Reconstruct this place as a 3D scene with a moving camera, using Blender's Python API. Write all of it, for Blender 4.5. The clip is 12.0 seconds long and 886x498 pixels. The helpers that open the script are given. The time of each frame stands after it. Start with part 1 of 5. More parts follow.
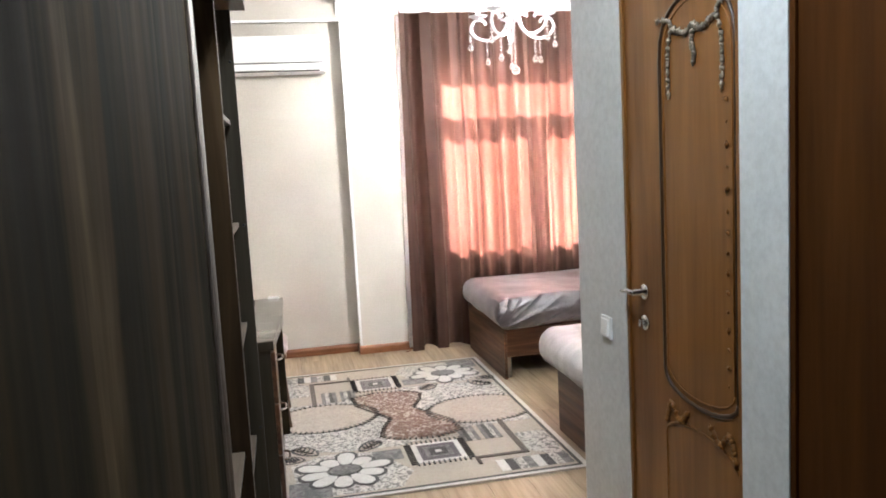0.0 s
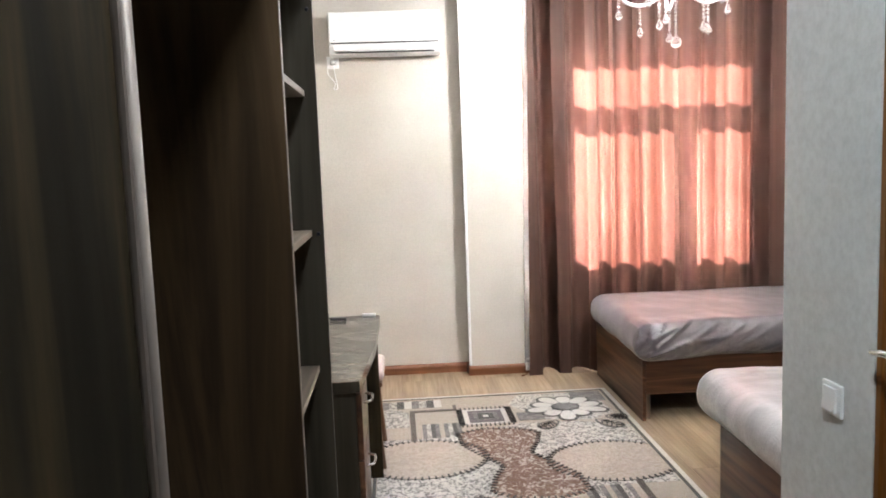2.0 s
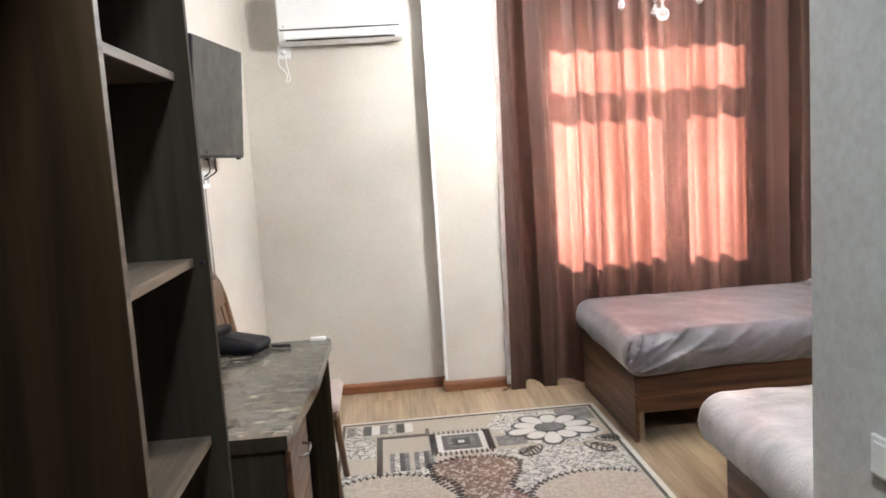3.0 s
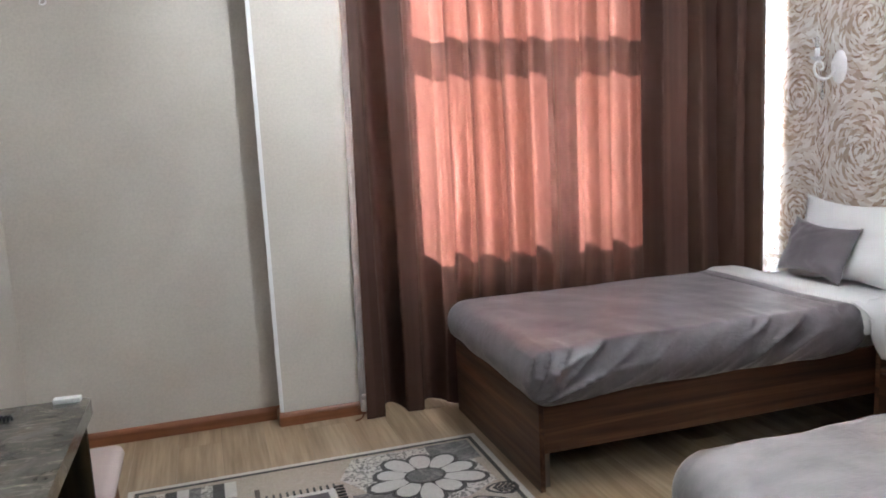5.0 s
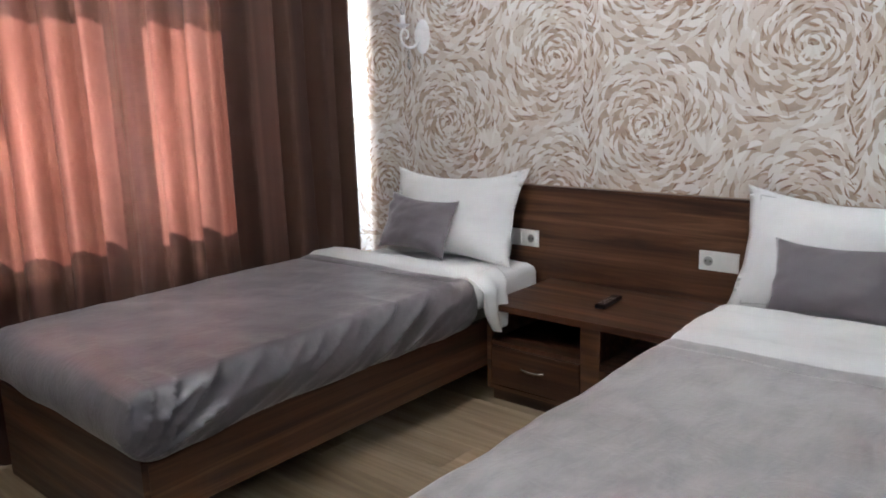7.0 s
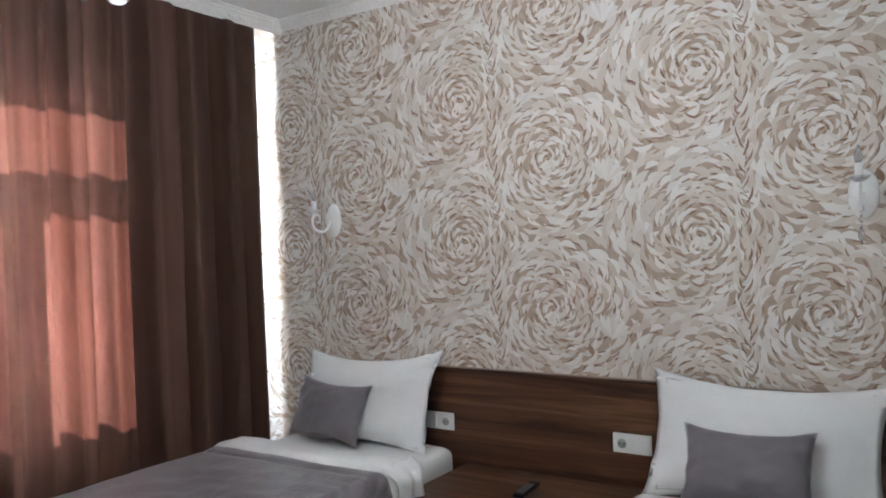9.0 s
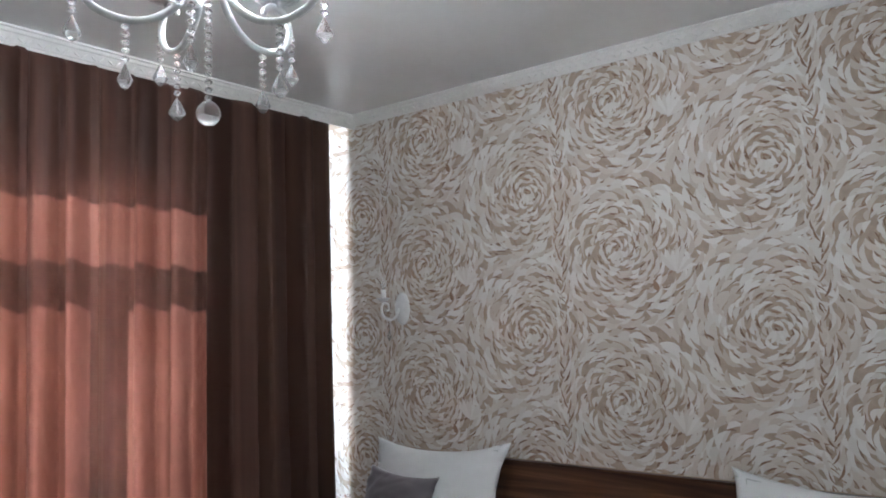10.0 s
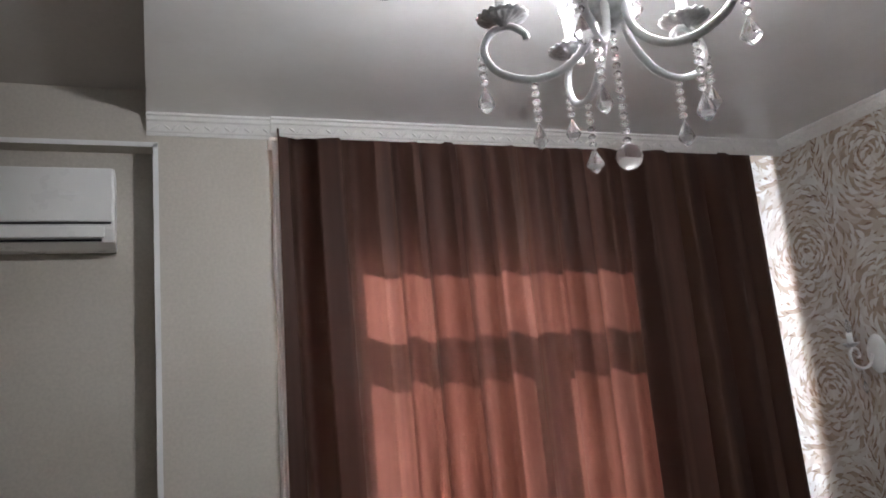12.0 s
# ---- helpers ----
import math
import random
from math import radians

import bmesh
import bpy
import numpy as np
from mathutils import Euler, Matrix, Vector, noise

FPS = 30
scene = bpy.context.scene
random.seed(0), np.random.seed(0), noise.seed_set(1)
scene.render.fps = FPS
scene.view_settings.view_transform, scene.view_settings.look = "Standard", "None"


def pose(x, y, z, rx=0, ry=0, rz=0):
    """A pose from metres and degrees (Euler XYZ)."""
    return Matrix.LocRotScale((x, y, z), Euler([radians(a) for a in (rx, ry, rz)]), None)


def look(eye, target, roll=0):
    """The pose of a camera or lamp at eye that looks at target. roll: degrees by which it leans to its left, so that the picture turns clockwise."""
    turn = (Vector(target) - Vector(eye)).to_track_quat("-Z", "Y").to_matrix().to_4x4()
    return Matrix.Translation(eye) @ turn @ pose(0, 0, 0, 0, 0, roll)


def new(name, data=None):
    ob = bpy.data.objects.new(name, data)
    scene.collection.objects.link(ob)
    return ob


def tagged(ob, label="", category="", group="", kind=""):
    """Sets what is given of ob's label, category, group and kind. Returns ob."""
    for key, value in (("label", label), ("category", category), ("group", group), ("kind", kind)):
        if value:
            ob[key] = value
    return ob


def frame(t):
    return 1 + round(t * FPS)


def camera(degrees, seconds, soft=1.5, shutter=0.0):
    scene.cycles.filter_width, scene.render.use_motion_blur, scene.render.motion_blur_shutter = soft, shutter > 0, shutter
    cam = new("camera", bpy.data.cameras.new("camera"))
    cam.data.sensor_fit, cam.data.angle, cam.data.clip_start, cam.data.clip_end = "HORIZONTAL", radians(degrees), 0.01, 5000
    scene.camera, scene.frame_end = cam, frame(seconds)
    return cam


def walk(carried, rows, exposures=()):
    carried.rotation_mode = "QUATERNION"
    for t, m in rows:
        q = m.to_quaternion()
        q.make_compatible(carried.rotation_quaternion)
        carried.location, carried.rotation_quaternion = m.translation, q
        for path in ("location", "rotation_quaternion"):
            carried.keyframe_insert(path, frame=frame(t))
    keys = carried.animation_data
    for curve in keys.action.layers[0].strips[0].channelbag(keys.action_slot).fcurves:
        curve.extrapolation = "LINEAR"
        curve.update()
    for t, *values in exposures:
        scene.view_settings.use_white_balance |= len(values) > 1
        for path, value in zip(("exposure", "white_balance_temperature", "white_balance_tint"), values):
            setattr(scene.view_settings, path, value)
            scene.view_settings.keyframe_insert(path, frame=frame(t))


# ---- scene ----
cam = camera(59.9, 12.0, 1.8)
PATH = [
    (0, (0.077, -0.011, 1.481), (0.481, 1.935, 1.254), -3.1),
    (0.5, (0.15, 0.232, 1.493), (0.373, 2.207, 1.267), -3.0),
    (1, (0.156, 0.462, 1.478), (0.28, 2.446, 1.263), -2.4),
    (1.5, (0.124, 0.64, 1.476), (0.23, 2.625, 1.264), -1.9),
    (2, (0.143, 0.77, 1.462), (0.262, 2.754, 1.243), -2.1),
    (2.5, (0.244, 1.01, 1.46), (0.374, 2.992, 1.231), -3.4),
    (2.7, (0.287, 1.098, 1.472), (0.42, 3.08, 1.239), -3.6),
    (4.3, (0.31, 1.95, 1.418), (0.61, 3.913, 1.179), -3.8),
    (4.5, (0.324, 2.059, 1.413), (0.654, 4.017, 1.167), -4.0),
    (5, (0.351, 2.326, 1.372), (0.933, 4.215, 1.068), -2.9),
    (5.5, (0.339, 2.604, 1.354), (1.35, 4.293, 1.001), -2.3),
    (6, (0.395, 2.763, 1.319), (1.612, 4.3, 0.926), -2.2),
    (6.5, (0.487, 2.877, 1.33), (1.855, 4.276, 0.916), -1.8),
    (7, (0.518, 2.925, 1.335), (2.012, 4.19, 0.926), -1.5),
    (7.2, (0.523, 2.938, 1.327), (2.042, 4.176, 0.925), -1.4),
    (8.8, (0.521, 2.946, 1.456), (2.192, 4.042, 1.368), -2.0),
    (9, (0.543, 2.928, 1.473), (2.21, 4.033, 1.451), -2.0),
    (9.5, (0.532, 2.918, 1.514), (2.166, 4.07, 1.581), -1.8),
    (10, (0.516, 2.915, 1.534), (2.079, 4.149, 1.716), -1.7),
    (10.5, (0.495, 2.915, 1.55), (1.939, 4.274, 1.814), -2.8),
    (11, (0.467, 2.911, 1.558), (1.744, 4.417, 1.877), -3.4),
    (11.5, (0.504, 2.966, 1.551), (1.477, 4.673, 1.925), -4.7),
    (12, (0.597, 3.089, 1.547), (1.308, 4.916, 1.942), -5.2),
]
EXPOSURES = [(0.0, 7.56, 6250, 10), (2.7, 7.45, 6250, 10), (4.5, 6.65, 5850, 10), (5.5, 6.36, 5900, 9), (7.2, 6.17, 5900, 8), (9.0, 5.86, 5800, 6), (10.0, 5.37, 5700, 6), (10.5, 5.15, 5650, 6), (11.0, 4.66, 5900, 8), (11.5, 4.55, 6000, 10), (12.0, 4.88, 6100, 12)]
walk(cam, [(t, look(eye, target, roll)) for t, eye, target, roll in PATH], EXPOSURES)

# ---- world, sun, exposure ----
SUN_TRAVEL = Vector((-0.15, -1.0, -0.45)).normalized()
world = bpy.data.worlds.new("world")
scene.world = world
world.use_nodes = True
sky = world.node_tree.nodes.new("ShaderNodeTexSky")
sky.sky_type = "NISHITA"
sky.sun_disc = False
sky.sun_elevation = math.asin(-SUN_TRAVEL.z)
sky.sun_rotation = math.atan2(-SUN_TRAVEL.x, -SUN_TRAVEL.y)
world.node_tree.links.new(sky.outputs[0], world.node_tree.nodes["Background"].inputs[0])
world.node_tree.nodes["Background"].inputs[1].default_value = 0.05
sun_data = bpy.data.lights.new("sun", "SUN")
sun_data.energy, sun_data.angle, sun_data.color = 5.0, radians(0.5), (1.0, 0.93, 0.84)
sun_lamp = new("sun", sun_data)
sun_lamp.matrix_world = look((0, 0, 0), SUN_TRAVEL)
sky_data = bpy.data.lights.new("window_skylight", "AREA")
sky_data.shape, sky_data.size, sky_data.size_y, sky_data.energy = "RECTANGLE", 0.10, 1.4, 2.1
sky_data.color = (0.78, 0.89, 1.0)
sky_lamp = new("window_skylight", sky_data)
sky_lamp.matrix_world = look((1.42, 6.36, 1.60), (3.5, 6.12, 1.60))

# ---- plan ----
XL, XR = -0.49, 3.584          # side walls of the bedroom
YF, YR, YP = 6.30, 6.08, 5.965  # window wall; back of the recess; front of the pilaster
YB, XC = 2.81, 1.205           # wall of the bathroom block
Y0 = -1.3                      # entrance end
ZC, ZU = 2.69, 2.79            # lowered and raised ceiling


# ---- materials ----
def material(name, rough=0.6, metal=0.0, base=(0.5, 0.5, 0.5)):
    m = bpy.data.materials.new(name)
    m.use_nodes = True
    b = m.node_tree.nodes["Principled BSDF"]
    b.inputs["Roughness"].default_value = rough
    b.inputs["Metallic"].default_value = metal
    b.inputs["Base Color"].default_value = (*base, 1)
    return m, m.node_tree, b


def node(nt, kind, *links, **values):
    n = nt.nodes.new("ShaderNode" + kind)
    for key, value in values.items():
        if key == "operation":
            n.operation = value
        elif key == "feature":
            n.feature = value
        else:
            n.inputs[key].default_value = value
    for slot, source in links:
        nt.links.new(source, n.inputs[slot])
    return n


def ramp(nt, source, stops, constant=False):
    n = nt.nodes.new("ShaderNodeValToRGB")
    while len(n.color_ramp.elements) < len(stops):
        n.color_ramp.elements.new(0.5)
    for e, (p, c) in zip(n.color_ramp.elements, stops):
        e.position, e.color = p, (*c, 1) if len(c) == 3 else c
    if constant:
        n.color_ramp.interpolation = "CONSTANT"
    nt.links.new(source, n.inputs[0])
    return n.outputs[0]


def mixed(nt, fac, a, b, kind="MIX"):
    n = nt.nodes.new("ShaderNodeMix")
    n.data_type, n.blend_type = "RGBA", kind
    for slot, v in ((0, fac), (6, a), (7, b)):
        if isinstance(v, (int, float)):
            n.inputs[slot].default_value = v
        elif isinstance(v, tuple):
            n.inputs[slot].default_value = (*v, 1)
        else:
            nt.links.new(v, n.inputs[slot])
    return n.outputs[2]


def math2(nt, op, a, b=0.0):
    n = nt.nodes.new("ShaderNodeMath")
    n.operation = op
    for slot, v in ((0, a), (1, b)):
        if isinstance(v, (int, float)):
            n.inputs[slot].default_value = v
        else:
            nt.links.new(v, n.inputs[slot])
    return n.outputs[0]


def bump(nt, b, height, strength=0.3, distance=0.002):
    n = node(nt, "Bump", ("Height", height), Strength=strength, Distance=distance)
    nt.links.new(n.outputs[0], b.inputs["Normal"])


def coords(nt, scale=(1, 1, 1), shift=True):
    tc = nt.nodes.new("ShaderNodeTexCoord")
    mp = node(nt, "Mapping", ("Vector", tc.outputs["Object"]))
    mp.inputs["Scale"].default_value = scale
    if shift:
        info = nt.nodes.new("ShaderNodeObjectInfo")
        far = node(nt, "VectorMath", (0, info.outputs["Random"]), operation="SCALE", Scale=37.0)
        nt.links.new(far.outputs[0], mp.inputs["Location"])
    return mp.outputs[0]


def wood(name, colors, axis="x", rough=0.42, stretch=20.0, fine=60.0, spread=0.0, gloss=0.5, grain=0.55):
    """Laminate or veneer with the grain along an axis."""
    m, nt, b = material(name, rough)
    b.inputs["Specular IOR Level"].default_value = gloss
    slow, quick = (0.7, stretch)
    sc = {"x": (slow, quick, quick), "y": (quick, slow, quick), "z": (quick, quick, slow)}[axis]
    v = coords(nt, sc)
    n1 = node(nt, "TexNoise", ("Vector", v), Scale=1.0, Detail=5.0, Roughness=0.6, Distortion=0.7)
    fs = {"x": (3, fine, fine), "y": (fine, 3, fine), "z": (fine, fine, 3)}[axis]
    n2 = node(nt, "TexNoise", ("Vector", coords(nt, fs)), Scale=1.0, Detail=3.0)
    k = len(colors)
    c = ramp(nt, n1.outputs[0], [(0.28 + 0.44 * i / (k - 1), col) for i, col in enumerate(colors)])
    c2 = ramp(nt, n2.outputs[0], [(0.3, (0.62, 0.6, 0.58)), (0.65, (1.0, 1.0, 1.0))])
    c = mixed(nt, grain, c, c2, "MULTIPLY")
    if spread:
        info = nt.nodes.new("ShaderNodeObjectInfo")
        tone = ramp(nt, info.outputs["Random"], [(0.0, (1 - spread,) * 3), (1.0, (1.0, 1.0, 1.0))])
        c = mixed(nt, 1.0, c, tone, "MULTIPLY")
    nt.links.new(c, b.inputs["Base Color"])
    r = ramp(nt, n2.outputs[0], [(0.2, (rough + 0.12,) * 3), (0.8, (rough - 0.06,) * 3)])
    nt.links.new(r, b.inputs["Roughness"])
    bump(nt, b, n2.outputs[0], 0.12, 0.001)
    return m


def paper(name, base, rough=0.75, scale=70.0, contrast=0.10, strength=0.35):
    """Embossed wallpaper or plaster with faint blotches."""
    m, nt, b = material(name, rough)
    v = coords(nt, shift=False)
    n1 = node(nt, "TexNoise", ("Vector", v), Scale=scale, Detail=5.0, Roughness=0.65)
    n2 = node(nt, "TexNoise", ("Vector", v), Scale=2.2, Detail=3.0)
    low = tuple(x * (1 - contrast) for x in base)
    c = ramp(nt, n1.outputs[0], [(0.35, low), (0.62, base)])
    dirt = ramp(nt, n2.outputs[0], [(0.3, (0.93, 0.92, 0.9)), (0.6, (1, 1, 1))])
    nt.links.new(mixed(nt, 1.0, c, dirt, "MULTIPLY"), b.inputs["Base Color"])
    bump(nt, b, n1.outputs[0], strength, 0.002)
    return m


def fabric(name, base, rough=0.85, scale=900.0, sheen=0.3, blot=0.12, weave=0.25):
    m, nt, b = material(name, rough)
    v = coords(nt, shift=False)
    n1 = node(nt, "TexNoise", ("Vector", v), Scale=scale, Detail=2.0)
    n2 = node(nt, "TexNoise", ("Vector", v), Scale=5.0, Detail=4.0, Roughness=0.6)
    c = ramp(nt, n2.outputs[0], [(0.3, tuple(x * (1 - blot) for x in base)), (0.65, base)])
    t = ramp(nt, n1.outputs[0], [(0.3, (0.85, 0.85, 0.85)), (0.7, (1, 1, 1))])
    nt.links.new(mixed(nt, 1.0, c, t, "MULTIPLY"), b.inputs["Base Color"])
    b.inputs["Sheen Weight"].default_value = sheen
    bump(nt, b, n1.outputs[0], weave, 0.001)
    return m


def satin(name, low, high):
    m, nt, b = material(name, 0.45)
    v = coords(nt, (1.0, 1.7, 1.3), False)
    n1 = node(nt, "TexNoise", ("Vector", v), Scale=3.2, Detail=6.0, Roughness=0.55, Distortion=1.6)
    n2 = node(nt, "TexNoise", ("Vector", coords(nt, shift=False)), Scale=700.0, Detail=1.0)
    c = ramp(nt, n1.outputs[0], [(0.3, low), (0.62, high)])
    c = mixed(nt, 0.25, c, ramp(nt, n2.outputs[0], [(0.3, (0.8, 0.8, 0.8)), (0.7, (1, 1, 1))]), "MULTIPLY")
    nap = node(nt, "TexNoise", ("Vector", coords(nt, (1.0, 2.2, 1.0), False)), Scale=6.5, Detail=4.0, Roughness=0.55, Distortion=0.6)
    c = mixed(nt, 1.0, c, ramp(nt, nap.outputs[0], [(0.36, (0.85, 0.85, 0.862)), (0.46, (0.95, 0.95, 0.95)), (0.62, (1.05, 1.045, 1.04))]), "MULTIPLY")
    nt.links.new(c, b.inputs["Base Color"])
    nt.links.new(ramp(nt, n1.outputs[0], [(0.3, (0.40,) * 3), (0.7, (0.31,) * 3)]), b.inputs["Roughness"])
    b.inputs["Specular IOR Level"].default_value = 0.85
    b.inputs["Sheen Weight"].default_value = 0.5
    b.inputs["Sheen Roughness"].default_value = 0.35
    n3 = node(nt, "TexNoise", ("Vector", coords(nt, (1.0, 2.6, 2.0), False)), Scale=7.0, Detail=3.0, Distortion=2.5)
    n4 = node(nt, "TexNoise", ("Vector", coords(nt, (2.0, 1.0, 1.4), False)), Scale=4.5, Detail=2.0, Distortion=1.2)
    h = math2(nt, "MULTIPLY", n1.outputs[0], 0.5)
    for source, weight in ((n3, 0.45), (n4, 0.4)):
        fold = math2(nt, "ABSOLUTE", math2(nt, "SUBTRACT", math2(nt, "MULTIPLY", source.outputs[0], 2.0), 1.0))
        fold = math2(nt, "POWER", math2(nt, "SUBTRACT", 1.0, fold), 7.0)
        h = math2(nt, "ADD", h, math2(nt, "MULTIPLY", fold, weight))
    bump(nt, b, h, 0.13, 0.012)
    return m


def plain(name, base, rough=0.4, metal=0.0, wear=0.06, scale=14.0):
    """Paint, plastic or metal with slight smudges."""
    m, nt, b = material(name, rough, metal)
    n1 = node(nt, "TexNoise", ("Vector", coords(nt)), Scale=scale, Detail=5.0)
    c = ramp(nt, n1.outputs[0], [(0.3, tuple(x * (1 - wear) for x in base)), (0.7, base)])
    nt.links.new(c, b.inputs["Base Color"])
    r = ramp(nt, n1.outputs[0], [(0.3, (min(1, rough + 0.1),) * 3), (0.7, (max(0.03, rough - 0.05),) * 3)])
    nt.links.new(r, b.inputs["Roughness"])
    return m


def print_ink(name, dark, light):
    """A printed brush stroke, each of its own shade, fading along fine bristle lines."""
    m, nt, b = material(name, 0.65)
    geo = nt.nodes.new("ShaderNodeNewGeometry")
    n1 = node(nt, "TexNoise", ("Vector", coords(nt, shift=False)), Scale=110.0, Detail=3.0)
    tone = math2(nt, "ADD", math2(nt, "MULTIPLY", geo.outputs["Random Per Island"], 0.75), math2(nt, "MULTIPLY", n1.outputs[0], 0.3))
    nt.links.new(ramp(nt, tone, [(0.1, dark), (0.9, light)]), b.inputs["Base Color"])
    bump(nt, b, n1.outputs[0], 0.15, 0.001)
    return m


def curtain_cloth():
    m, nt, b = material("brown_curtain_cloth", 0.6)
    v = coords(nt, (1, 0.15, 0.012), False)
    n1 = node(nt, "TexNoise", ("Vector", v), Scale=13.0, Detail=2.5)
    n2 = node(nt, "TexNoise", ("Vector", coords(nt, (1, 1, 0.06), False)), Scale=260.0, Detail=2.0)
    c = ramp(nt, n1.outputs[0], [(0.38, (0.044, 0.0215, 0.0155)), (0.62, (0.082, 0.0435, 0.0315))])
    c = mixed(nt, 0.18, c, ramp(nt, n2.outputs[0], [(0.3, (0.7, 0.7, 0.7)), (0.7, (1, 1, 1))]), "MULTIPLY")
    nt.links.new(c, b.inputs["Base Color"])
    b.inputs["Specular IOR Level"].default_value = 0.2
    bump(nt, b, n2.outputs[0], 0.08, 0.0005)
    tr = nt.nodes.new("ShaderNodeBsdfTranslucent")
    # bright and dim bands, as pleats shade the sunlit cloth, are put into this colour
    t = ramp(nt, n1.outputs[0], [(0.42, (0.32, 0.100, 0.072)), (0.46, (0.43, 0.143, 0.107)), (0.53, (0.48, 0.166, 0.127)), (0.56, (0.66, 0.258, 0.206))])
    nt.links.new(t, tr.inputs[0])
    # thin cloth scatters most of the sun onwards, in a broad lobe
    ahead = nt.nodes.new("ShaderNodeBsdfRefraction")
    ahead.inputs["Roughness"].default_value = 1.0
    ahead.inputs["IOR"].default_value = 1.5
    nt.links.new(t, ahead.inputs["Color"])
    through_cloth = nt.nodes.new("ShaderNodeMixShader")
    through_cloth.inputs[0].default_value = 0.3
    nt.links.new(tr.outputs[0], through_cloth.inputs[1])
    nt.links.new(ahead.outputs[0], through_cloth.inputs[2])
    mix = nt.nodes.new("ShaderNodeMixShader")
    mix.inputs[0].default_value = 0.0064
    nt.links.new(b.outputs[0], mix.inputs[1])
    nt.links.new(through_cloth.outputs[0], mix.inputs[2])
    nt.links.new(mix.outputs[0], nt.nodes["Material Output"].inputs[0])
    return m


def tulle_cloth():
    m, nt, b = material("white_tulle", 0.8, 0.0, (0.8, 0.8, 0.8))
    n1 = node(nt, "TexNoise", ("Vector", coords(nt, (1, 1, 0.4), False)), Scale=60.0, Detail=3.0)
    nt.links.new(ramp(nt, n1.outputs[0], [(0.3, (0.90, 0.90, 0.90)), (0.7, (0.94, 0.94, 0.94))]), b.inputs["Base Color"])
    tr = nt.nodes.new("ShaderNodeBsdfTranslucent")
    tr.inputs[0].default_value = (0.92, 0.93, 0.95, 1)
    mix = nt.nodes.new("ShaderNodeMixShader")
    mix.inputs[0].default_value = 0.55
    nt.links.new(b.outputs[0], mix.inputs[1])
    nt.links.new(tr.outputs[0], mix.inputs[2])
    nt.links.new(mix.outputs[0], nt.nodes["Material Output"].inputs[0])
    return m


def marble():
    m, nt, b = material("grey_marble_laminate", 0.25)
    v = coords(nt, shift=False)
    n1 = node(nt, "TexNoise", ("Vector", v), Scale=8.0, Detail=8.0, Roughness=0.7, Distortion=0.5)
    n2 = node(nt, "TexNoise", ("Vector", coords(nt, (1.0, 2.4, 1.0), False)), Scale=7.0, Detail=5.0, Distortion=2.2)
    c = ramp(nt, n1.outputs[0], [(0.3, (0.040, 0.037, 0.031)), (0.5, (0.095, 0.087, 0.074)), (0.7, (0.19, 0.175, 0.15))])
    rust = node(nt, "TexNoise", ("Vector", v), Scale=3.5, Detail=3.0)
    c = mixed(nt, math2(nt, "MULTIPLY", ramp(nt, rust.outputs[0], [(0.52, (0, 0, 0)), (0.66, (1, 1, 1))]), 0.5), c, (0.15, 0.095, 0.05))
    n3 = node(nt, "TexNoise", ("Vector", coords(nt, (0.8, 3.4, 1.0), False)), Scale=11.0, Detail=5.0, Roughness=0.65, Distortion=0.6)
    flecks = ramp(nt, n3.outputs[0], [(0.58, (0, 0, 0)), (0.68, (1, 1, 1))])
    lines = ramp(nt, n2.outputs[0], [(0.565, (0, 0, 0)), (0.575, (1, 1, 1)), (0.59, (0, 0, 0))])
    c = mixed(nt, math2(nt, "MULTIPLY", math2(nt, "MAXIMUM", flecks, math2(nt, "MULTIPLY", lines, 0.6)), 0.7), c, (0.48, 0.42, 0.33))
    nt.links.new(c, b.inputs["Base Color"])
    nt.links.new(ramp(nt, n1.outputs[0], [(0.3, (0.10,) * 3), (0.7, (0.22,) * 3)]), b.inputs["Roughness"])
    return m


def glass(name, tint=(1, 1, 1), rough=0.0):
    m, nt, b = material(name, rough, 0.0, tint)
    b.inputs["Transmission Weight"].default_value = 1.0
    b.inputs["IOR"].default_value = 1.5
    return m


def glow(name, color, strength):
    m, nt, b = material(name, 0.4, 0.0, (0.9, 0.9, 0.9))
    b.inputs["Emission Color"].default_value = (*color, 1)
    b.inputs["Emission Strength"].default_value = strength
    return m


def yarn(name, base, other=None, scale=130.0, split=0.5):
    """Carpet pile, of one or two colours mixed."""
    m, nt, b = material(name, 0.95)
    v = coords(nt, shift=False)
    n1 = node(nt, "TexNoise", ("Vector", v), Scale=scale, Detail=2.0, Distortion=1.0)
    n2 = node(nt, "TexNoise", ("Vector", v), Scale=500.0, Detail=1.0)
    other = other or tuple(x * 0.85 for x in base)
    c = ramp(nt, n1.outputs[0], [(split - 0.04, base), (split + 0.04, other)])
    c = mixed(nt, 0.6, c, ramp(nt, n2.outputs[0], [(0.3, (0.6, 0.6, 0.6)), (0.7, (1, 1, 1))]), "MULTIPLY")
    nt.links.new(c, b.inputs["Base Color"])
    b.inputs["Sheen Weight"].default_value = 0.3
    bump(nt, b, n2.outputs[0], 0.5, 0.003)
    return m


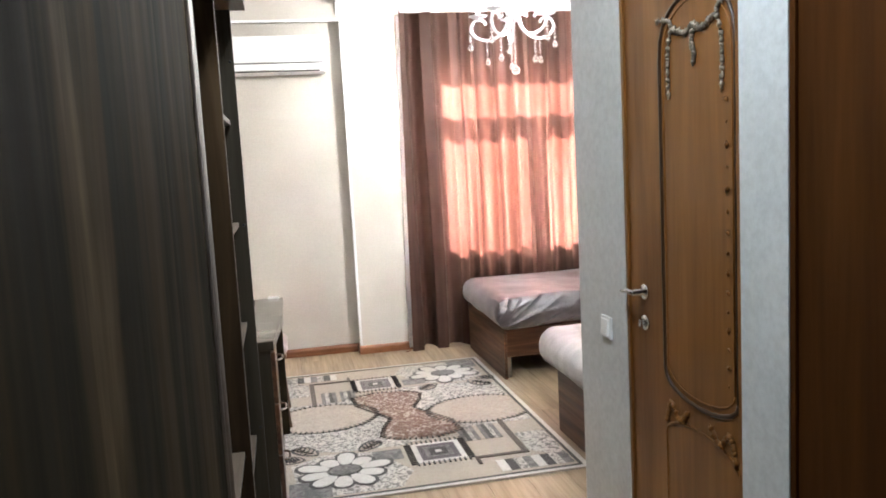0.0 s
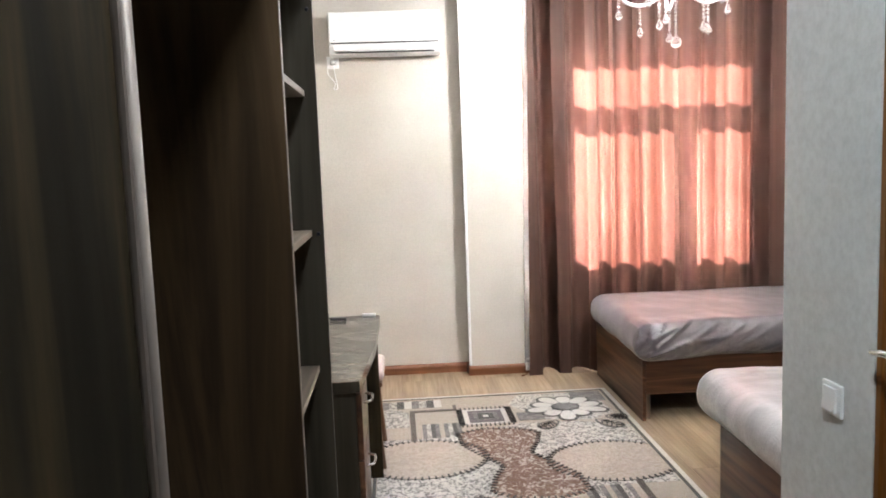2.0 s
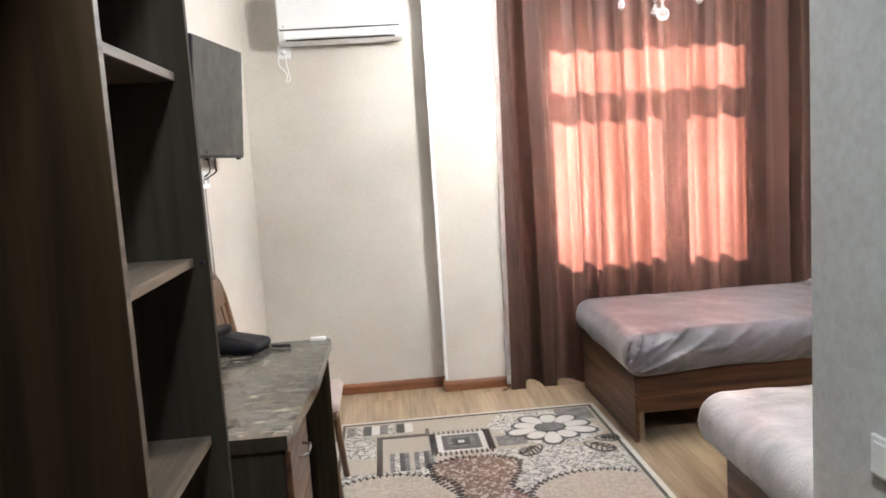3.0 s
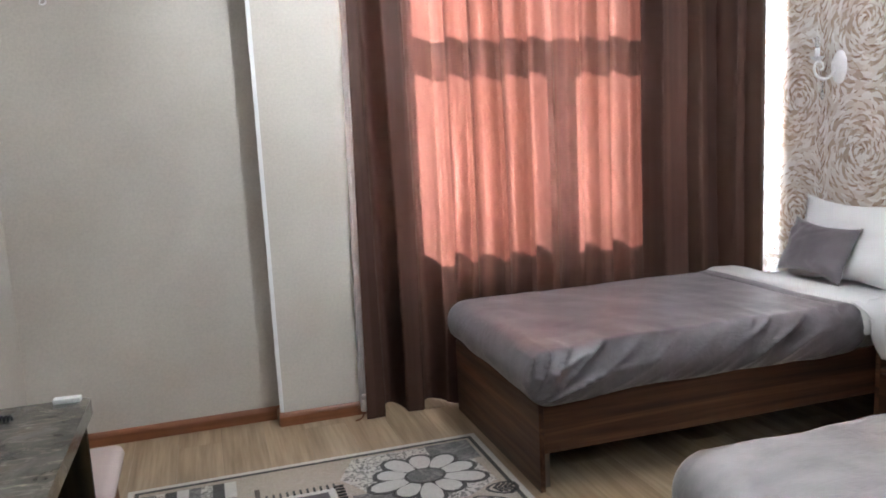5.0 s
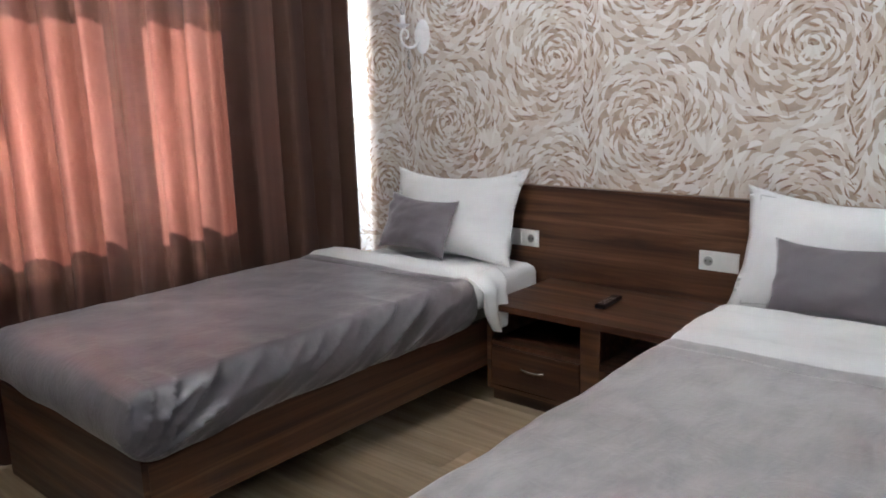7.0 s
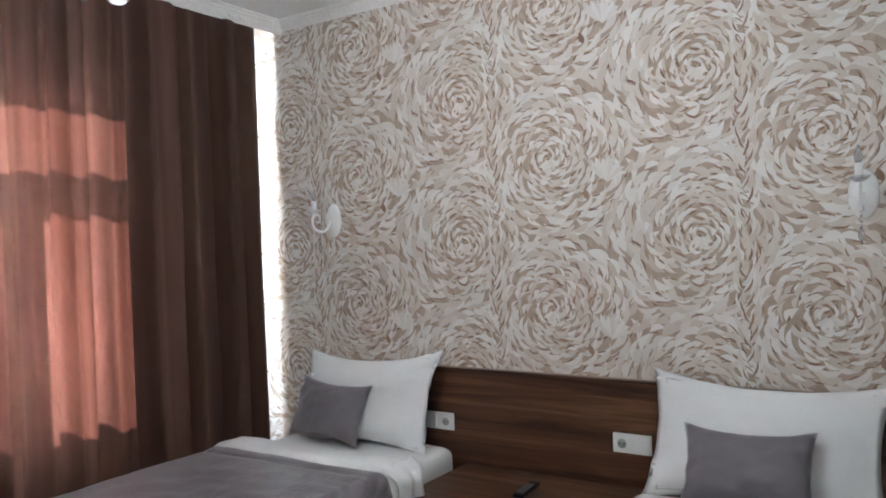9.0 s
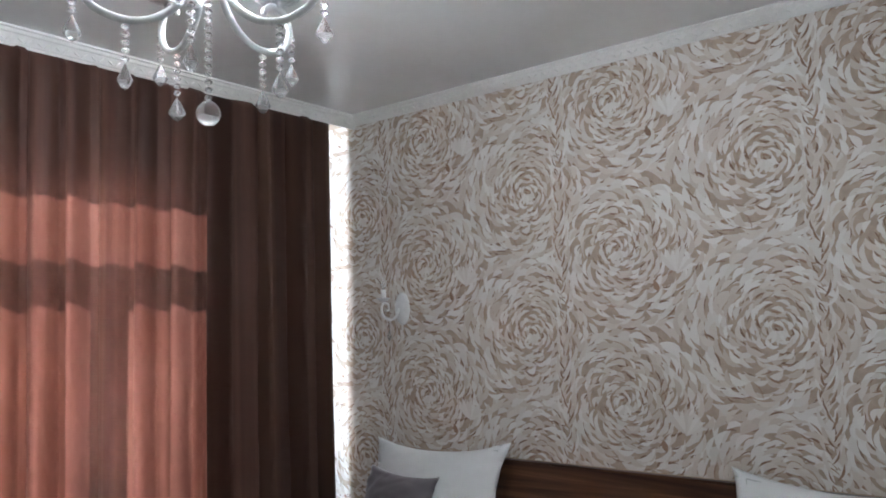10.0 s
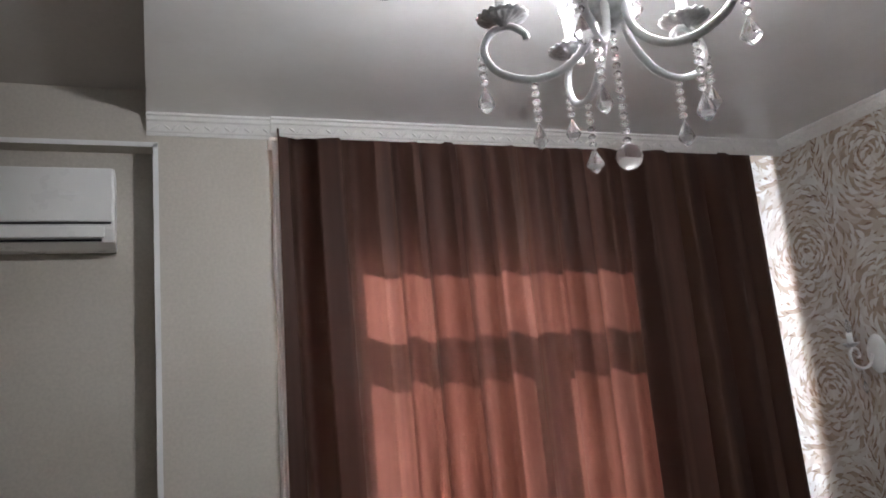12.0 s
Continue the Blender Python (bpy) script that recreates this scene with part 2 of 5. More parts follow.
M_CREAM = paper("cream_wallpaper", (0.575, 0.535, 0.48), scale=85.0)
M_BLUE = paper("pale_blue_wallpaper", (0.60, 0.62, 0.62), 0.55, 42.0, 0.14, 0.5)
M_ROSE = paper("beige_wallpaper_ground", (0.455, 0.352, 0.272), 0.7, 24.0, 0.22, 0.25)
M_PETAL = print_ink("pale_petal_ink", (0.59, 0.542, 0.498), (0.71, 0.68, 0.648))
M_PETAL_BEIGE = print_ink("beige_petal_ink", (0.51, 0.436, 0.374), (0.62, 0.558, 0.503))
M_FLECK = print_ink("brown_fleck_ink", (0.175, 0.096, 0.060), (0.33, 0.208, 0.138))
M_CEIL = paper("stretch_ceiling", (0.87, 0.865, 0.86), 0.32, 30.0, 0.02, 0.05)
# the shade over the raised strip is put into this darker colour
M_RAISED = paper("dimmed_ceiling_paint", (0.52, 0.49, 0.46), 0.7, 60.0, 0.05, 0.2)
M_PLASTER = paper("white_plaster", (0.80, 0.79, 0.77), 0.6, 55.0, 0.06, 0.4)
M_WALNUT = wood("walnut_laminate", [(0.014, 0.0056, 0.0036), (0.053, 0.0215, 0.0122), (0.113, 0.051, 0.0268), (0.22, 0.115, 0.0615)], "x", 0.33, 17.0, 60.0, 0.0, 0.42, 0.4)
M_WALNUT_Y = wood("walnut_laminate_y", [(0.014, 0.0056, 0.0036), (0.053, 0.0215, 0.0122), (0.113, 0.051, 0.0268), (0.22, 0.115, 0.0615)], "y", 0.33, 17.0, 60.0, 0.0, 0.42, 0.4)
M_WALNUT_Z = wood("dark_walnut_laminate_z", [(0.0078, 0.0064, 0.0046), (0.0150, 0.0122, 0.0082), (0.0380, 0.0265, 0.0143), (0.084, 0.058, 0.0315)], "z", 0.72, 8.0, 36.0, 0.0, 0.02, 0.22)
M_INNER = wood("brown_inner_laminate", [(0.010, 0.0065, 0.004), (0.024, 0.0145, 0.008), (0.050, 0.030, 0.0155), (0.085, 0.053, 0.028)], "z", 0.6, 6.0, 45.0, 0.0, 0.05, 0.3)
M_SHELF = wood("shelf_laminate", [(0.06, 0.045, 0.034), (0.14, 0.105, 0.075), (0.22, 0.17, 0.12)], "y", 0.45)
M_OAK = wood("oak_laminate_floor", [(0.285, 0.202, 0.124), (0.44, 0.325, 0.207), (0.55, 0.425, 0.29)], "y", 0.36, 9.0, 80.0, 0.28)
M_SKIRT = wood("cherry_skirting", [(0.14, 0.048, 0.018), (0.22, 0.08, 0.03), (0.28, 0.11, 0.045)], "x", 0.35)
M_DOOR = wood("lacquered_oak_door", [(0.125, 0.047, 0.009), (0.19, 0.076, 0.015), (0.26, 0.112, 0.026)], "z", 0.35, 8.0, 60.0, 0.0, 0.3, 0.3)
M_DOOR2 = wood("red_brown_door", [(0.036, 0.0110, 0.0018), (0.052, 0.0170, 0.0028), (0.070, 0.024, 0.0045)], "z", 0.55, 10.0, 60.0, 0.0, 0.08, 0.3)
M_GROOVE = plain("dark_lacquer", (0.040, 0.0165, 0.0055), 0.4)
M_CHAIR = wood("varnished_beech", [(0.085, 0.040, 0.017), (0.145, 0.072, 0.033), (0.20, 0.105, 0.05)], "z", 0.35)
M_CURTAIN = curtain_cloth()
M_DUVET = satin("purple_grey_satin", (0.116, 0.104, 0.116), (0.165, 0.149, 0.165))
# the chandelier's stronger light on the second bed is put into this lighter satin
M_DUVET_LIT = satin("lit_grey_satin", (0.315, 0.302, 0.307), (0.41, 0.396, 0.401))
M_CUSHION = fabric("grey_velvet", (0.147, 0.128, 0.141), 0.6, 600.0, 0.5)
M_LINEN = fabric("white_cotton", (0.80, 0.80, 0.80), 0.8, 800.0, 0.1, 0.04, 0.1)
M_SEAM = fabric("sewing_thread", (0.55, 0.55, 0.55), 0.8, 800.0, 0.1, 0.04, 0.1)
M_PINK = fabric("pink_cushion_cloth", (0.50, 0.40, 0.37))
M_TULLE = tulle_cloth()
M_MARBLE = marble()
M_WHITE = plain("white_plastic", (0.80, 0.80, 0.79), 0.3, 0.0, 0.03)
M_GREYPL = plain("grey_plastic", (0.35, 0.36, 0.38), 0.35)
M_HOLLOW_SHADE = plain("hollow_shade_grey", (0.42, 0.42, 0.42), 0.6)
M_BLACK = plain("black_plastic", (0.014, 0.014, 0.017), 0.35)
M_BLACK.node_tree.nodes["Principled BSDF"].inputs["Specular IOR Level"].default_value = 0.12
M_TVGREY = plain("tv_screen", (0.045, 0.044, 0.040), 0.5)
M_CHROME = plain("chrome", (0.78, 0.77, 0.75), 0.16, 1.0)
M_ALU = plain("brushed_aluminium", (0.25, 0.205, 0.175), 0.55, 0.8)
M_ENAMEL = plain("white_enamel", (0.80, 0.80, 0.80), 0.25, 0.0, 0.04)
M_DISH = plain("patinated_silver", (0.70, 0.70, 0.71), 0.35, 0.3, 0.4, 75.0)
M_SILVER = plain("silver_gilding", (0.36, 0.30, 0.23), 0.4, 0.6, 0.6)
M_CRYSTAL = glass("crystal", (0.95, 0.95, 0.96), 0.03)
M_CRYSTAL.node_tree.nodes["Principled BSDF"].inputs["Transmission Weight"].default_value = 0.82
M_GLASS = glass("window_glass")
M_BULB = glow("lit_bulb", (1.0, 0.98, 0.95), 29.0)
M_LAMP = glow("frosted_lamp", (0.84, 0.94, 1.0), 1.8)
M_BULB_OFF = plain("bulb_glass", (0.75, 0.75, 0.76), 0.08)
M_GREYPANEL = wood("grey_laminate", [(0.026, 0.0205, 0.0145), (0.042, 0.0335, 0.024), (0.062, 0.051, 0.037)], "z", 0.6, 14.0, 60.0, 0.0, 0.08, 0.4)
M_PVC = plain("white_pvc", (0.82, 0.82, 0.82), 0.3, 0.0, 0.03)
M_ORANGE = plain("orange_card", (0.55, 0.20, 0.09), 0.4, 0.0, 0.25)
M_PRINT = plain("brown_print", (0.10, 0.05, 0.035), 0.5, 0.0, 0.4)
M_PALE = plain("pale_print", (0.65, 0.45, 0.32), 0.5)
M_GROUND = paper("ground_dust", (0.25, 0.23, 0.2), 0.9, 3.0)
R_BEIGE = yarn("rug_beige", (0.50, 0.43, 0.35), (0.40, 0.34, 0.275))
R_TWIST = yarn("rug_twist", (0.66, 0.63, 0.58), (0.15, 0.14, 0.13), 58.0, 0.52)
R_OVAL = yarn("rug_oval", (0.52, 0.445, 0.37), (0.40, 0.33, 0.27), 60.0)
R_BROWN = yarn("rug_brown", (0.15, 0.062, 0.030), (0.56, 0.50, 0.44), 46.0, 0.56)
R_WHITE = yarn("rug_white", (0.74, 0.72, 0.68))
R_BLACK = yarn("rug_black", (0.020, 0.016, 0.014))
R_GREY = yarn("rug_grey", (0.10, 0.098, 0.095), (0.21, 0.20, 0.19), 30.0)
R_DARK = yarn("rug_dark_brown", (0.075, 0.045, 0.03))
R_PLUM = yarn("rug_plum", (0.10, 0.075, 0.09))


# ---- mesh helpers ----
def box_into(bm, lo, hi):
    v = [bm.verts.new((x, y, z)) for x in (lo[0], hi[0]) for y in (lo[1], hi[1]) for z in (lo[2], hi[2])]
    for f in ((0, 1, 3, 2), (4, 6, 7, 5), (0, 4, 5, 1), (2, 3, 7, 6), (0, 2, 6, 4), (1, 5, 7, 3)):
        bm.faces.new([v[i] for i in f])


def boxes(*pairs):
    bm = bmesh.new()
    for lo, hi in pairs:
        box_into(bm, lo, hi)
    return bm


def rbox(lo, hi, r=0.003, seg=2):
    bm = boxes((lo, hi))
    bmesh.ops.bevel(bm, geom=list(bm.edges), offset=r, segments=seg, affect="EDGES", profile=0.6)
    return bm


def joined(*meshes):
    """One bmesh out of several."""
    out = bmesh.new()
    for bm in meshes:
        me = bpy.data.meshes.new("joined")
        bm.to_mesh(me)
        out.from_mesh(me)
        bpy.data.meshes.remove(me)
        bm.free()
    return out


def moved(bm, m):
    bmesh.ops.transform(bm, matrix=m, verts=bm.verts)
    return bm


def smooth(bm):
    for f in bm.faces:
        f.smooth = True
    return bm


def lathe(profile, n=24):
    """A solid of revolution about z from (radius, height) pairs."""
    bm = bmesh.new()
    rings = []
    for r, z in profile:
        rings.append([bm.verts.new((max(r, 1e-4) * math.cos(2 * math.pi * i / n), max(r, 1e-4) * math.sin(2 * math.pi * i / n), z)) for i in range(n)])
    for a, b in zip(rings, rings[1:]):
        for i in range(n):
            bm.faces.new((a[i], a[(i + 1) % n], b[(i + 1) % n], b[i]))
    bm.faces.new(rings[0][::-1])
    bm.faces.new(rings[-1])
    return smooth(bm)


def tube(points, radius, n=8, taper=None):
    bm = bmesh.new()
    pts = [Vector(p) for p in points]
    rings = []
    side = None
    for i, p in enumerate(pts):
        d = (pts[min(i + 1, len(pts) - 1)] - pts[max(i - 1, 0)]).normalized()
        if side is None:
            side = d.orthogonal().normalized()
        side = (side - d * side.dot(d)).normalized()
        up = d.cross(side)
        r = radius if taper is None else radius + (taper - radius) * i / (len(pts) - 1)
        rings.append([bm.verts.new(p + r * (math.cos(2 * math.pi * k / n) * side + math.sin(2 * math.pi * k / n) * up)) for k in range(n)])
    for a, b in zip(rings, rings[1:]):
        for k in range(n):
            bm.faces.new((a[k], a[(k + 1) % n], b[(k + 1) % n], b[k]))
    bm.faces.new(rings[0][::-1])
    bm.faces.new(rings[-1])
    return smooth(bm)


def spline(points, steps=8):
    """Points on a smooth curve through the given ones."""
    p = [Vector(q) for q in points]
    p = [2 * p[0] - p[1]] + p + [2 * p[-1] - p[-2]]
    out = []
    for a, b, c, d in zip(p, p[1:], p[2:], p[3:]):
        for i in range(steps):
            t = i / steps
            out.append(0.5 * (2 * b + (c - a) * t + (2 * a - 5 * b + 4 * c - d) * t * t + (3 * b - a - 3 * c + d) * t ** 3))
    return out + [p[-2]]


def slab(outline, z0, z1):
    """A flat polygon in x and y, given thickness."""
    bm = bmesh.new()
    lower = [bm.verts.new((x, y, z0)) for x, y in outline]
    upper = [bm.verts.new((x, y, z1)) for x, y in outline]
    n = len(outline)
    for i in range(n):
        bm.faces.new((lower[i], lower[(i + 1) % n], upper[(i + 1) % n], upper[i]))
    bm.faces.new(upper)
    bm.faces.new(lower[::-1])
    bmesh.ops.recalc_face_normals(bm, faces=bm.faces)
    return bm


def strip(profile, start, end):
    """A moulding: a profile of (out, up) swept straight from start to end; out points to the left of the way."""
    a, b = Vector(start), Vector(end)
    d = (b - a).normalized()
    out = Vector((-d.y, d.x, 0))
    bm = bmesh.new()
    rings = [[bm.verts.new(p + out * o + Vector((0, 0, u))) for o, u in profile] for p in (a, b)]
    n = len(profile)
    for i in range(n):
        bm.faces.new((rings[0][i], rings[0][(i + 1) % n], rings[1][(i + 1) % n], rings[1][i]))
    bm.faces.new(rings[0][::-1])
    bm.faces.new(rings[1])
    bmesh.ops.recalc_face_normals(bm, faces=bm.faces)
    return bm


def soft_block(lo, hi, r, cell=0.03, lump=0.0, size=6.0, seed=0.0, bend=None):
    """A cushion-like block with wide round edges and uneven surface."""
    bm = bmesh.new()
    lo, hi = Vector(lo), Vector(hi)
    d = hi - lo
    cnt = [max(2, round(c / cell)) for c in d]
    cache = {}

    def vert(i, j, k):
        key = (i, j, k)
        if key not in cache:
            p = Vector((lo[a] + d[a] * key[a] / cnt[a] for a in range(3)))
            q = Vector((min(max(p[a], lo[a] + r[a]), hi[a] - r[a]) for a in range(3)))
            e = Vector(((p[a] - q[a]) / r[a] for a in range(3)))
            if e.length > 0:
                big = max(abs(c) for c in e)
                e = e.normalized() * big
            p = q + Vector((e[a] * r[a] for a in range(3)))
            if lump:
                s = noise.noise(Vector((p.x * size + seed, p.y * size, p.z * size)))
                s2 = noise.noise(Vector((p.x * size * 2.3 + 4 * p.y + seed, p.y * size * 1.2 - 5 * p.x, p.z * size + 9)))
                centre = (lo + hi) / 2
                way = (p - centre)
                way = Vector((way.x / d.x * 0.5, way.y / d.y * 0.5, way.z / d.z)).normalized()
                p = p + way * lump * (s + 0.6 * s2)
            if bend:
                p = bend(p)
            cache[key] = bm.verts.new(p)
        return cache[key]

    for a in range(3):
        b, c = (a + 1) % 3, (a + 2) % 3
        for end in (0, cnt[a]):
            for i in range(cnt[b]):
                for j in range(cnt[c]):
                    ids = []
                    for u, w in ((0, 0), (1, 0), (1, 1), (0, 1)):
                        key = [0, 0, 0]
                        key[a], key[b], key[c] = end, i + u, j + w
                        ids.append(vert(*key))
                    bm.faces.new(ids if end else ids[::-1])
    return smooth(bm)


def pillow_mesh(w, h, t, flange=0.0, seed=0.0, ear=0.13, n=26):
    """A pillow standing in x and z, its thickness along y; flange: a flat sewn border."""
    bm = bmesh.new()
    grids = []
    for side in (1, -1):
        g = []
        for i in range(n + 1):
            row = []
            for j in range(n + 1):
                u, v = 2 * i / n - 1, 2 * j / n - 1
                pinch = 1 - ear * (1 - abs(u) ** 2.2) * abs(v) ** 3
                pinch2 = 1 - 0.45 * ear * (1 - abs(v) ** 2.2) * abs(u) ** 3
                x, z = w / 2 * u * pinch2, h / 2 * v * pinch
                fu, fv = max(0, 1 - abs(u) / (1 - flange)), max(0, 1 - abs(v) / (1 - flange))
                y = side * (0.004 + t / 2 * (min(1, fu * 2.0) * min(1, fv * 2.0)) ** 0.45 * (0.75 + 0.25 * (1 - u * u) * (1 - v * v)))
                y += 0.012 * noise.noise(Vector((u * 2.5 + seed, v * 2.5, side * 3))) + 0.009 * abs(noise.noise(Vector((u * 4 + seed, v * 4 + u * 3, side)))) + 0.004 * noise.noise(Vector((u * 11 + seed, v * 9 - u * 4, side)))
                if abs(u) == 1 or abs(v) == 1:
                    y = 0.020 * noise.noise(Vector((u * 3 + seed, v * 3, 0)))
                row.append(bm.verts.new((x, y, z)))
            g.append(row)
        grids.append(g)
        for i in range(n):
            for j in range(n):
                q = (g[i][j], g[i + 1][j], g[i + 1][j + 1], g[i][j + 1])
                bm.faces.new(q if side < 0 else q[::-1])
    bmesh.ops.remove_doubles(bm, verts=bm.verts, dist=1e-5)
    return smooth(bm)


def pillow_seam(w, h, flange, ear, out):
    """The stitched line inside a pillow's flat border, on one face."""
    k = 1 - flange
    ring = [(k, v / 6 * k) for v in range(-6, 7)] + [(-u / 6 * k, k) for u in range(-6, 7)] + [(-k, -v / 6 * k) for v in range(-6, 7)] + [(u / 6 * k, -k) for u in range(-6, 7)]
    pts = []
    for u, v in ring:
        pts.append((w / 2 * u * (1 - 0.45 * ear * (1 - abs(v) ** 2.2) * abs(u) ** 3), out, h / 2 * v * (1 - ear * (1 - abs(u) ** 2.2) * abs(v) ** 3)))
    return tube(pts, 0.0026, 6)


def mesh_object(name, bm, mat):
    me = bpy.data.meshes.new(name)
    bmesh.ops.recalc_face_normals(bm, faces=bm.faces)
    bm.to_mesh(me)
    bm.free()
    me.materials.append(mat)
    return new(name, me)


def part(name, bm, mat, parent, label=""):
    ob = mesh_object(name, bm, mat)
    ob.parent = parent
    return tagged(ob, label)


def thing(name, m, label, category, group=""):
    ob = new(name)
    ob.empty_display_size = 0.1
    ob.matrix_basis = m
    return tagged(ob, label, category, group)


def single(name, bm, mat, label, category, group="", m=None):
    ob = mesh_object(name, bm, mat)
    if m is not None:
        ob.matrix_basis = m
    return tagged(ob, label, category, group)


def built(name, bm, mat, label, category):
    return tagged(mesh_object(name, bm, mat), label, category, kind="structure")


# ---- structure ----
TOP = 2.95
built("wall_left", boxes(((XL - 0.15, Y0 - 0.15, 0), (XL, YF, TOP))), M_CREAM, "cream embossed wallpaper on the side wall", "wall")
built("wall_right", boxes(((XR, YB, 0), (XR + 0.15, YF, TOP))), M_ROSE, "beige and brown wallpaper with large swirling roses", "wall")
built("wall_near", boxes(((XC, YB - 0.12, 0), (XR + 0.15, YB, TOP))), M_BLUE, "pale textured wallpaper on the bathroom block", "wall")
built("wall_entrance", boxes(((XL, Y0 - 0.15, 0), (XC + 0.12, Y0, TOP))), M_BLUE, "pale wallpaper beside the entrance", "wall")
D1 = (1.725, 2.398, 2.05)
D2 = (0.66, 1.537, 2.05)
built("wall_corridor", boxes(((XC, D1[1], 0), (XC + 0.12, YB - 0.12, TOP)), ((XC, D2[1], 0), (XC + 0.12, D1[0], TOP)), ((XC, Y0, 0), (XC + 0.12, D2[0], TOP)),
                             ((XC, D1[0], D1[2]), (XC + 0.12, D1[1], TOP)), ((XC, D2[0], D2[2]), (XC + 0.12, D2[1], TOP))), M_BLUE, "pale blue-grey textured wallpaper in the corridor", "wall")
WX0, WX1, WZ0, WZ1 = 1.3825, 2.7625, 0.8675, 2.3475
built("wall_window", boxes(((XL - 0.15, YR, 0), (0.80, YF + 0.3, TOP)), ((0.80, YF, 0), (WX0, YF + 0.3, TOP)), ((WX1, YF, 0), (XR + 0.15, YF + 0.3, TOP)), ((WX0, YF, 0), (WX1, YF + 0.3, WZ0)), ((WX0, YF, WZ1), (WX1, YF + 0.3, TOP))), M_CREAM, "cream wallpapered window wall with a recess", "wall")
built("pilaster", boxes(((0.618, YP, 0), (1.027, YF, ZU))), M_CREAM, "cream pilaster beside the curtain", "pilaster")
built("bulkhead", boxes(((XL, YP, 2.580), (0.618, YR, ZU))), M_CREAM, "cream bulkhead over the air conditioner recess", "wall")
built("ceiling", boxes(((0.588, Y0, ZC), (XR, YF, TOP))), M_CEIL, "pale satin stretch ceiling", "ceiling")
built("ceiling_raised", boxes(((XL, Y0, ZU), (0.588, YF, TOP))), M_RAISED, "raised strip of painted ceiling, its dimness put into the colour", "ceiling")
built("roof_slab", boxes(((XL - 0.15, Y0 - 0.15, TOP), (XR + 0.15, YF + 0.3, TOP + 0.1))), M_PLASTER, "plain slab over the ceiling", "roof")
built("floor", boxes(((XL - 0.15, Y0 - 0.15, -0.2), (XR + 0.15, YF + 0.3, -0.012))), M_PRINT, "floor base under the laminate", "floor")
built("ground", boxes(((-400, -400, -9.2), (400, 400, -9.0))), M_GROUND, "dusty ground outside far below", "ground")

# white corner beads round the recess
BEAD = 0.010
built("trim", boxes(((0.609, YP - 0.006, 0.07), (0.618 + BEAD, YP - 0.0005, 2.580)), ((XL, YP - 0.006, 2.568), (0.618 + BEAD, YP - 0.0005, 2.586))), M_PVC, "white corner bead round the recess", "trim")

SKIRT = [(0, 0), (0.016, 0), (0.016, 0.045), (0.011, 0.058), (0.004, 0.066), (0, 0.066)]
built("baseboard", strip(SKIRT, (0.618, YR - 0.001, 0), (XL, YR - 0.001, 0)), M_SKIRT, "reddish-brown wooden skirting board", "skirting")
built("baseboard_pilaster", joined(strip(SKIRT, (1.027, YP - 0.001, 0), (0.604, YP - 0.001, 0)), strip(SKIRT, (0.617, YP, 0), (0.617, YR - 0.02, 0))), M_SKIRT, "reddish-brown wooden skirting board on the pilaster", "skirting")
built("baseboard_left", strip(SKIRT, (XL + 0.001, YR - 0.02, 0), (XL + 0.001, 2.75, 0)), M_SKIRT, "reddish-brown wooden skirting board", "skirting")
built("baseboard_corridor", strip(SKIRT, (XC - 0.001, 2.41, 0), (XC - 0.001, YB, 0)), M_SKIRT, "reddish-brown wooden skirting board", "skirting")

# plaster cornices with a run of leaf relief
CORN = [(0, 0), (0.008, 0), (0.014, 0.012), (0.022, 0.016), (0.046, 0.056), (0.056, 0.062), (0.060, 0.078), (0.074, 0.082), (0.074, 0.092), (0, 0.092)]


def cornice(name, start, end, kx, kz):
    a, b = Vector(start), Vector(end)
    bm = strip([(p * kx, q * kz) for p, q in CORN], a, b)
    d = (b - a).normalized()
    out = Vector((-d.y, d.x, 0))
    k = int((b - a).length / 0.036)
    leaf = lathe([(0.001, -0.020), (0.0035, -0.010), (0.0045, 0.0), (0.003, 0.012), (0.001, 0.020)], 6)
    me = bpy.data.meshes.new("leaf")
    leaf.to_mesh(me)
    leaf.free()
    turn = Matrix((d, out, Vector((0, 0, 1)))).transposed().to_4x4()
    for i in range(k):
        p = a + d * (0.018 + 0.036 * i) + out * 0.034 * kx + Vector((0, 0, 0.036 * kz))
        tilt = 38 if i % 2 else -38
        before = len(bm.verts)
        bm.from_mesh(me)
        bm.verts.ensure_lookup_table()
        m = Matrix.Translation(p) @ turn @ pose(0, 0, 0, 0, tilt, 0) @ pose(0, 0, 0, 0, 90, 0)
        for v in bm.verts[before:]:
            v.co = m @ v.co
    bpy.data.meshes.remove(me)
    return built(name, bm, M_PLASTER, "white plaster cornice with a leaf relief", "cornice")


YK = 5.955
ZB = ZC - 0.069
cornice("cornice_window", (XR, YK, ZB), (1.036, YK, ZB), 0.60, 0.75)
cornice("cornice_right", (XR - 0.0005, YB, ZC - 0.052), (XR - 0.0005, YK, ZC - 0.052), 0.75, 0.565)
cornice("cornice_pilaster", (1.036, YP, ZB - 0.008), (0.588, YP, ZB - 0.008), 0.60, 0.83)
built("curtain_box", boxes(((1.038, YK + 0.001, ZB + 0.012), (XR, YK + 0.02, ZC))), M_PLASTER, "white board behind the cornice", "cornice")


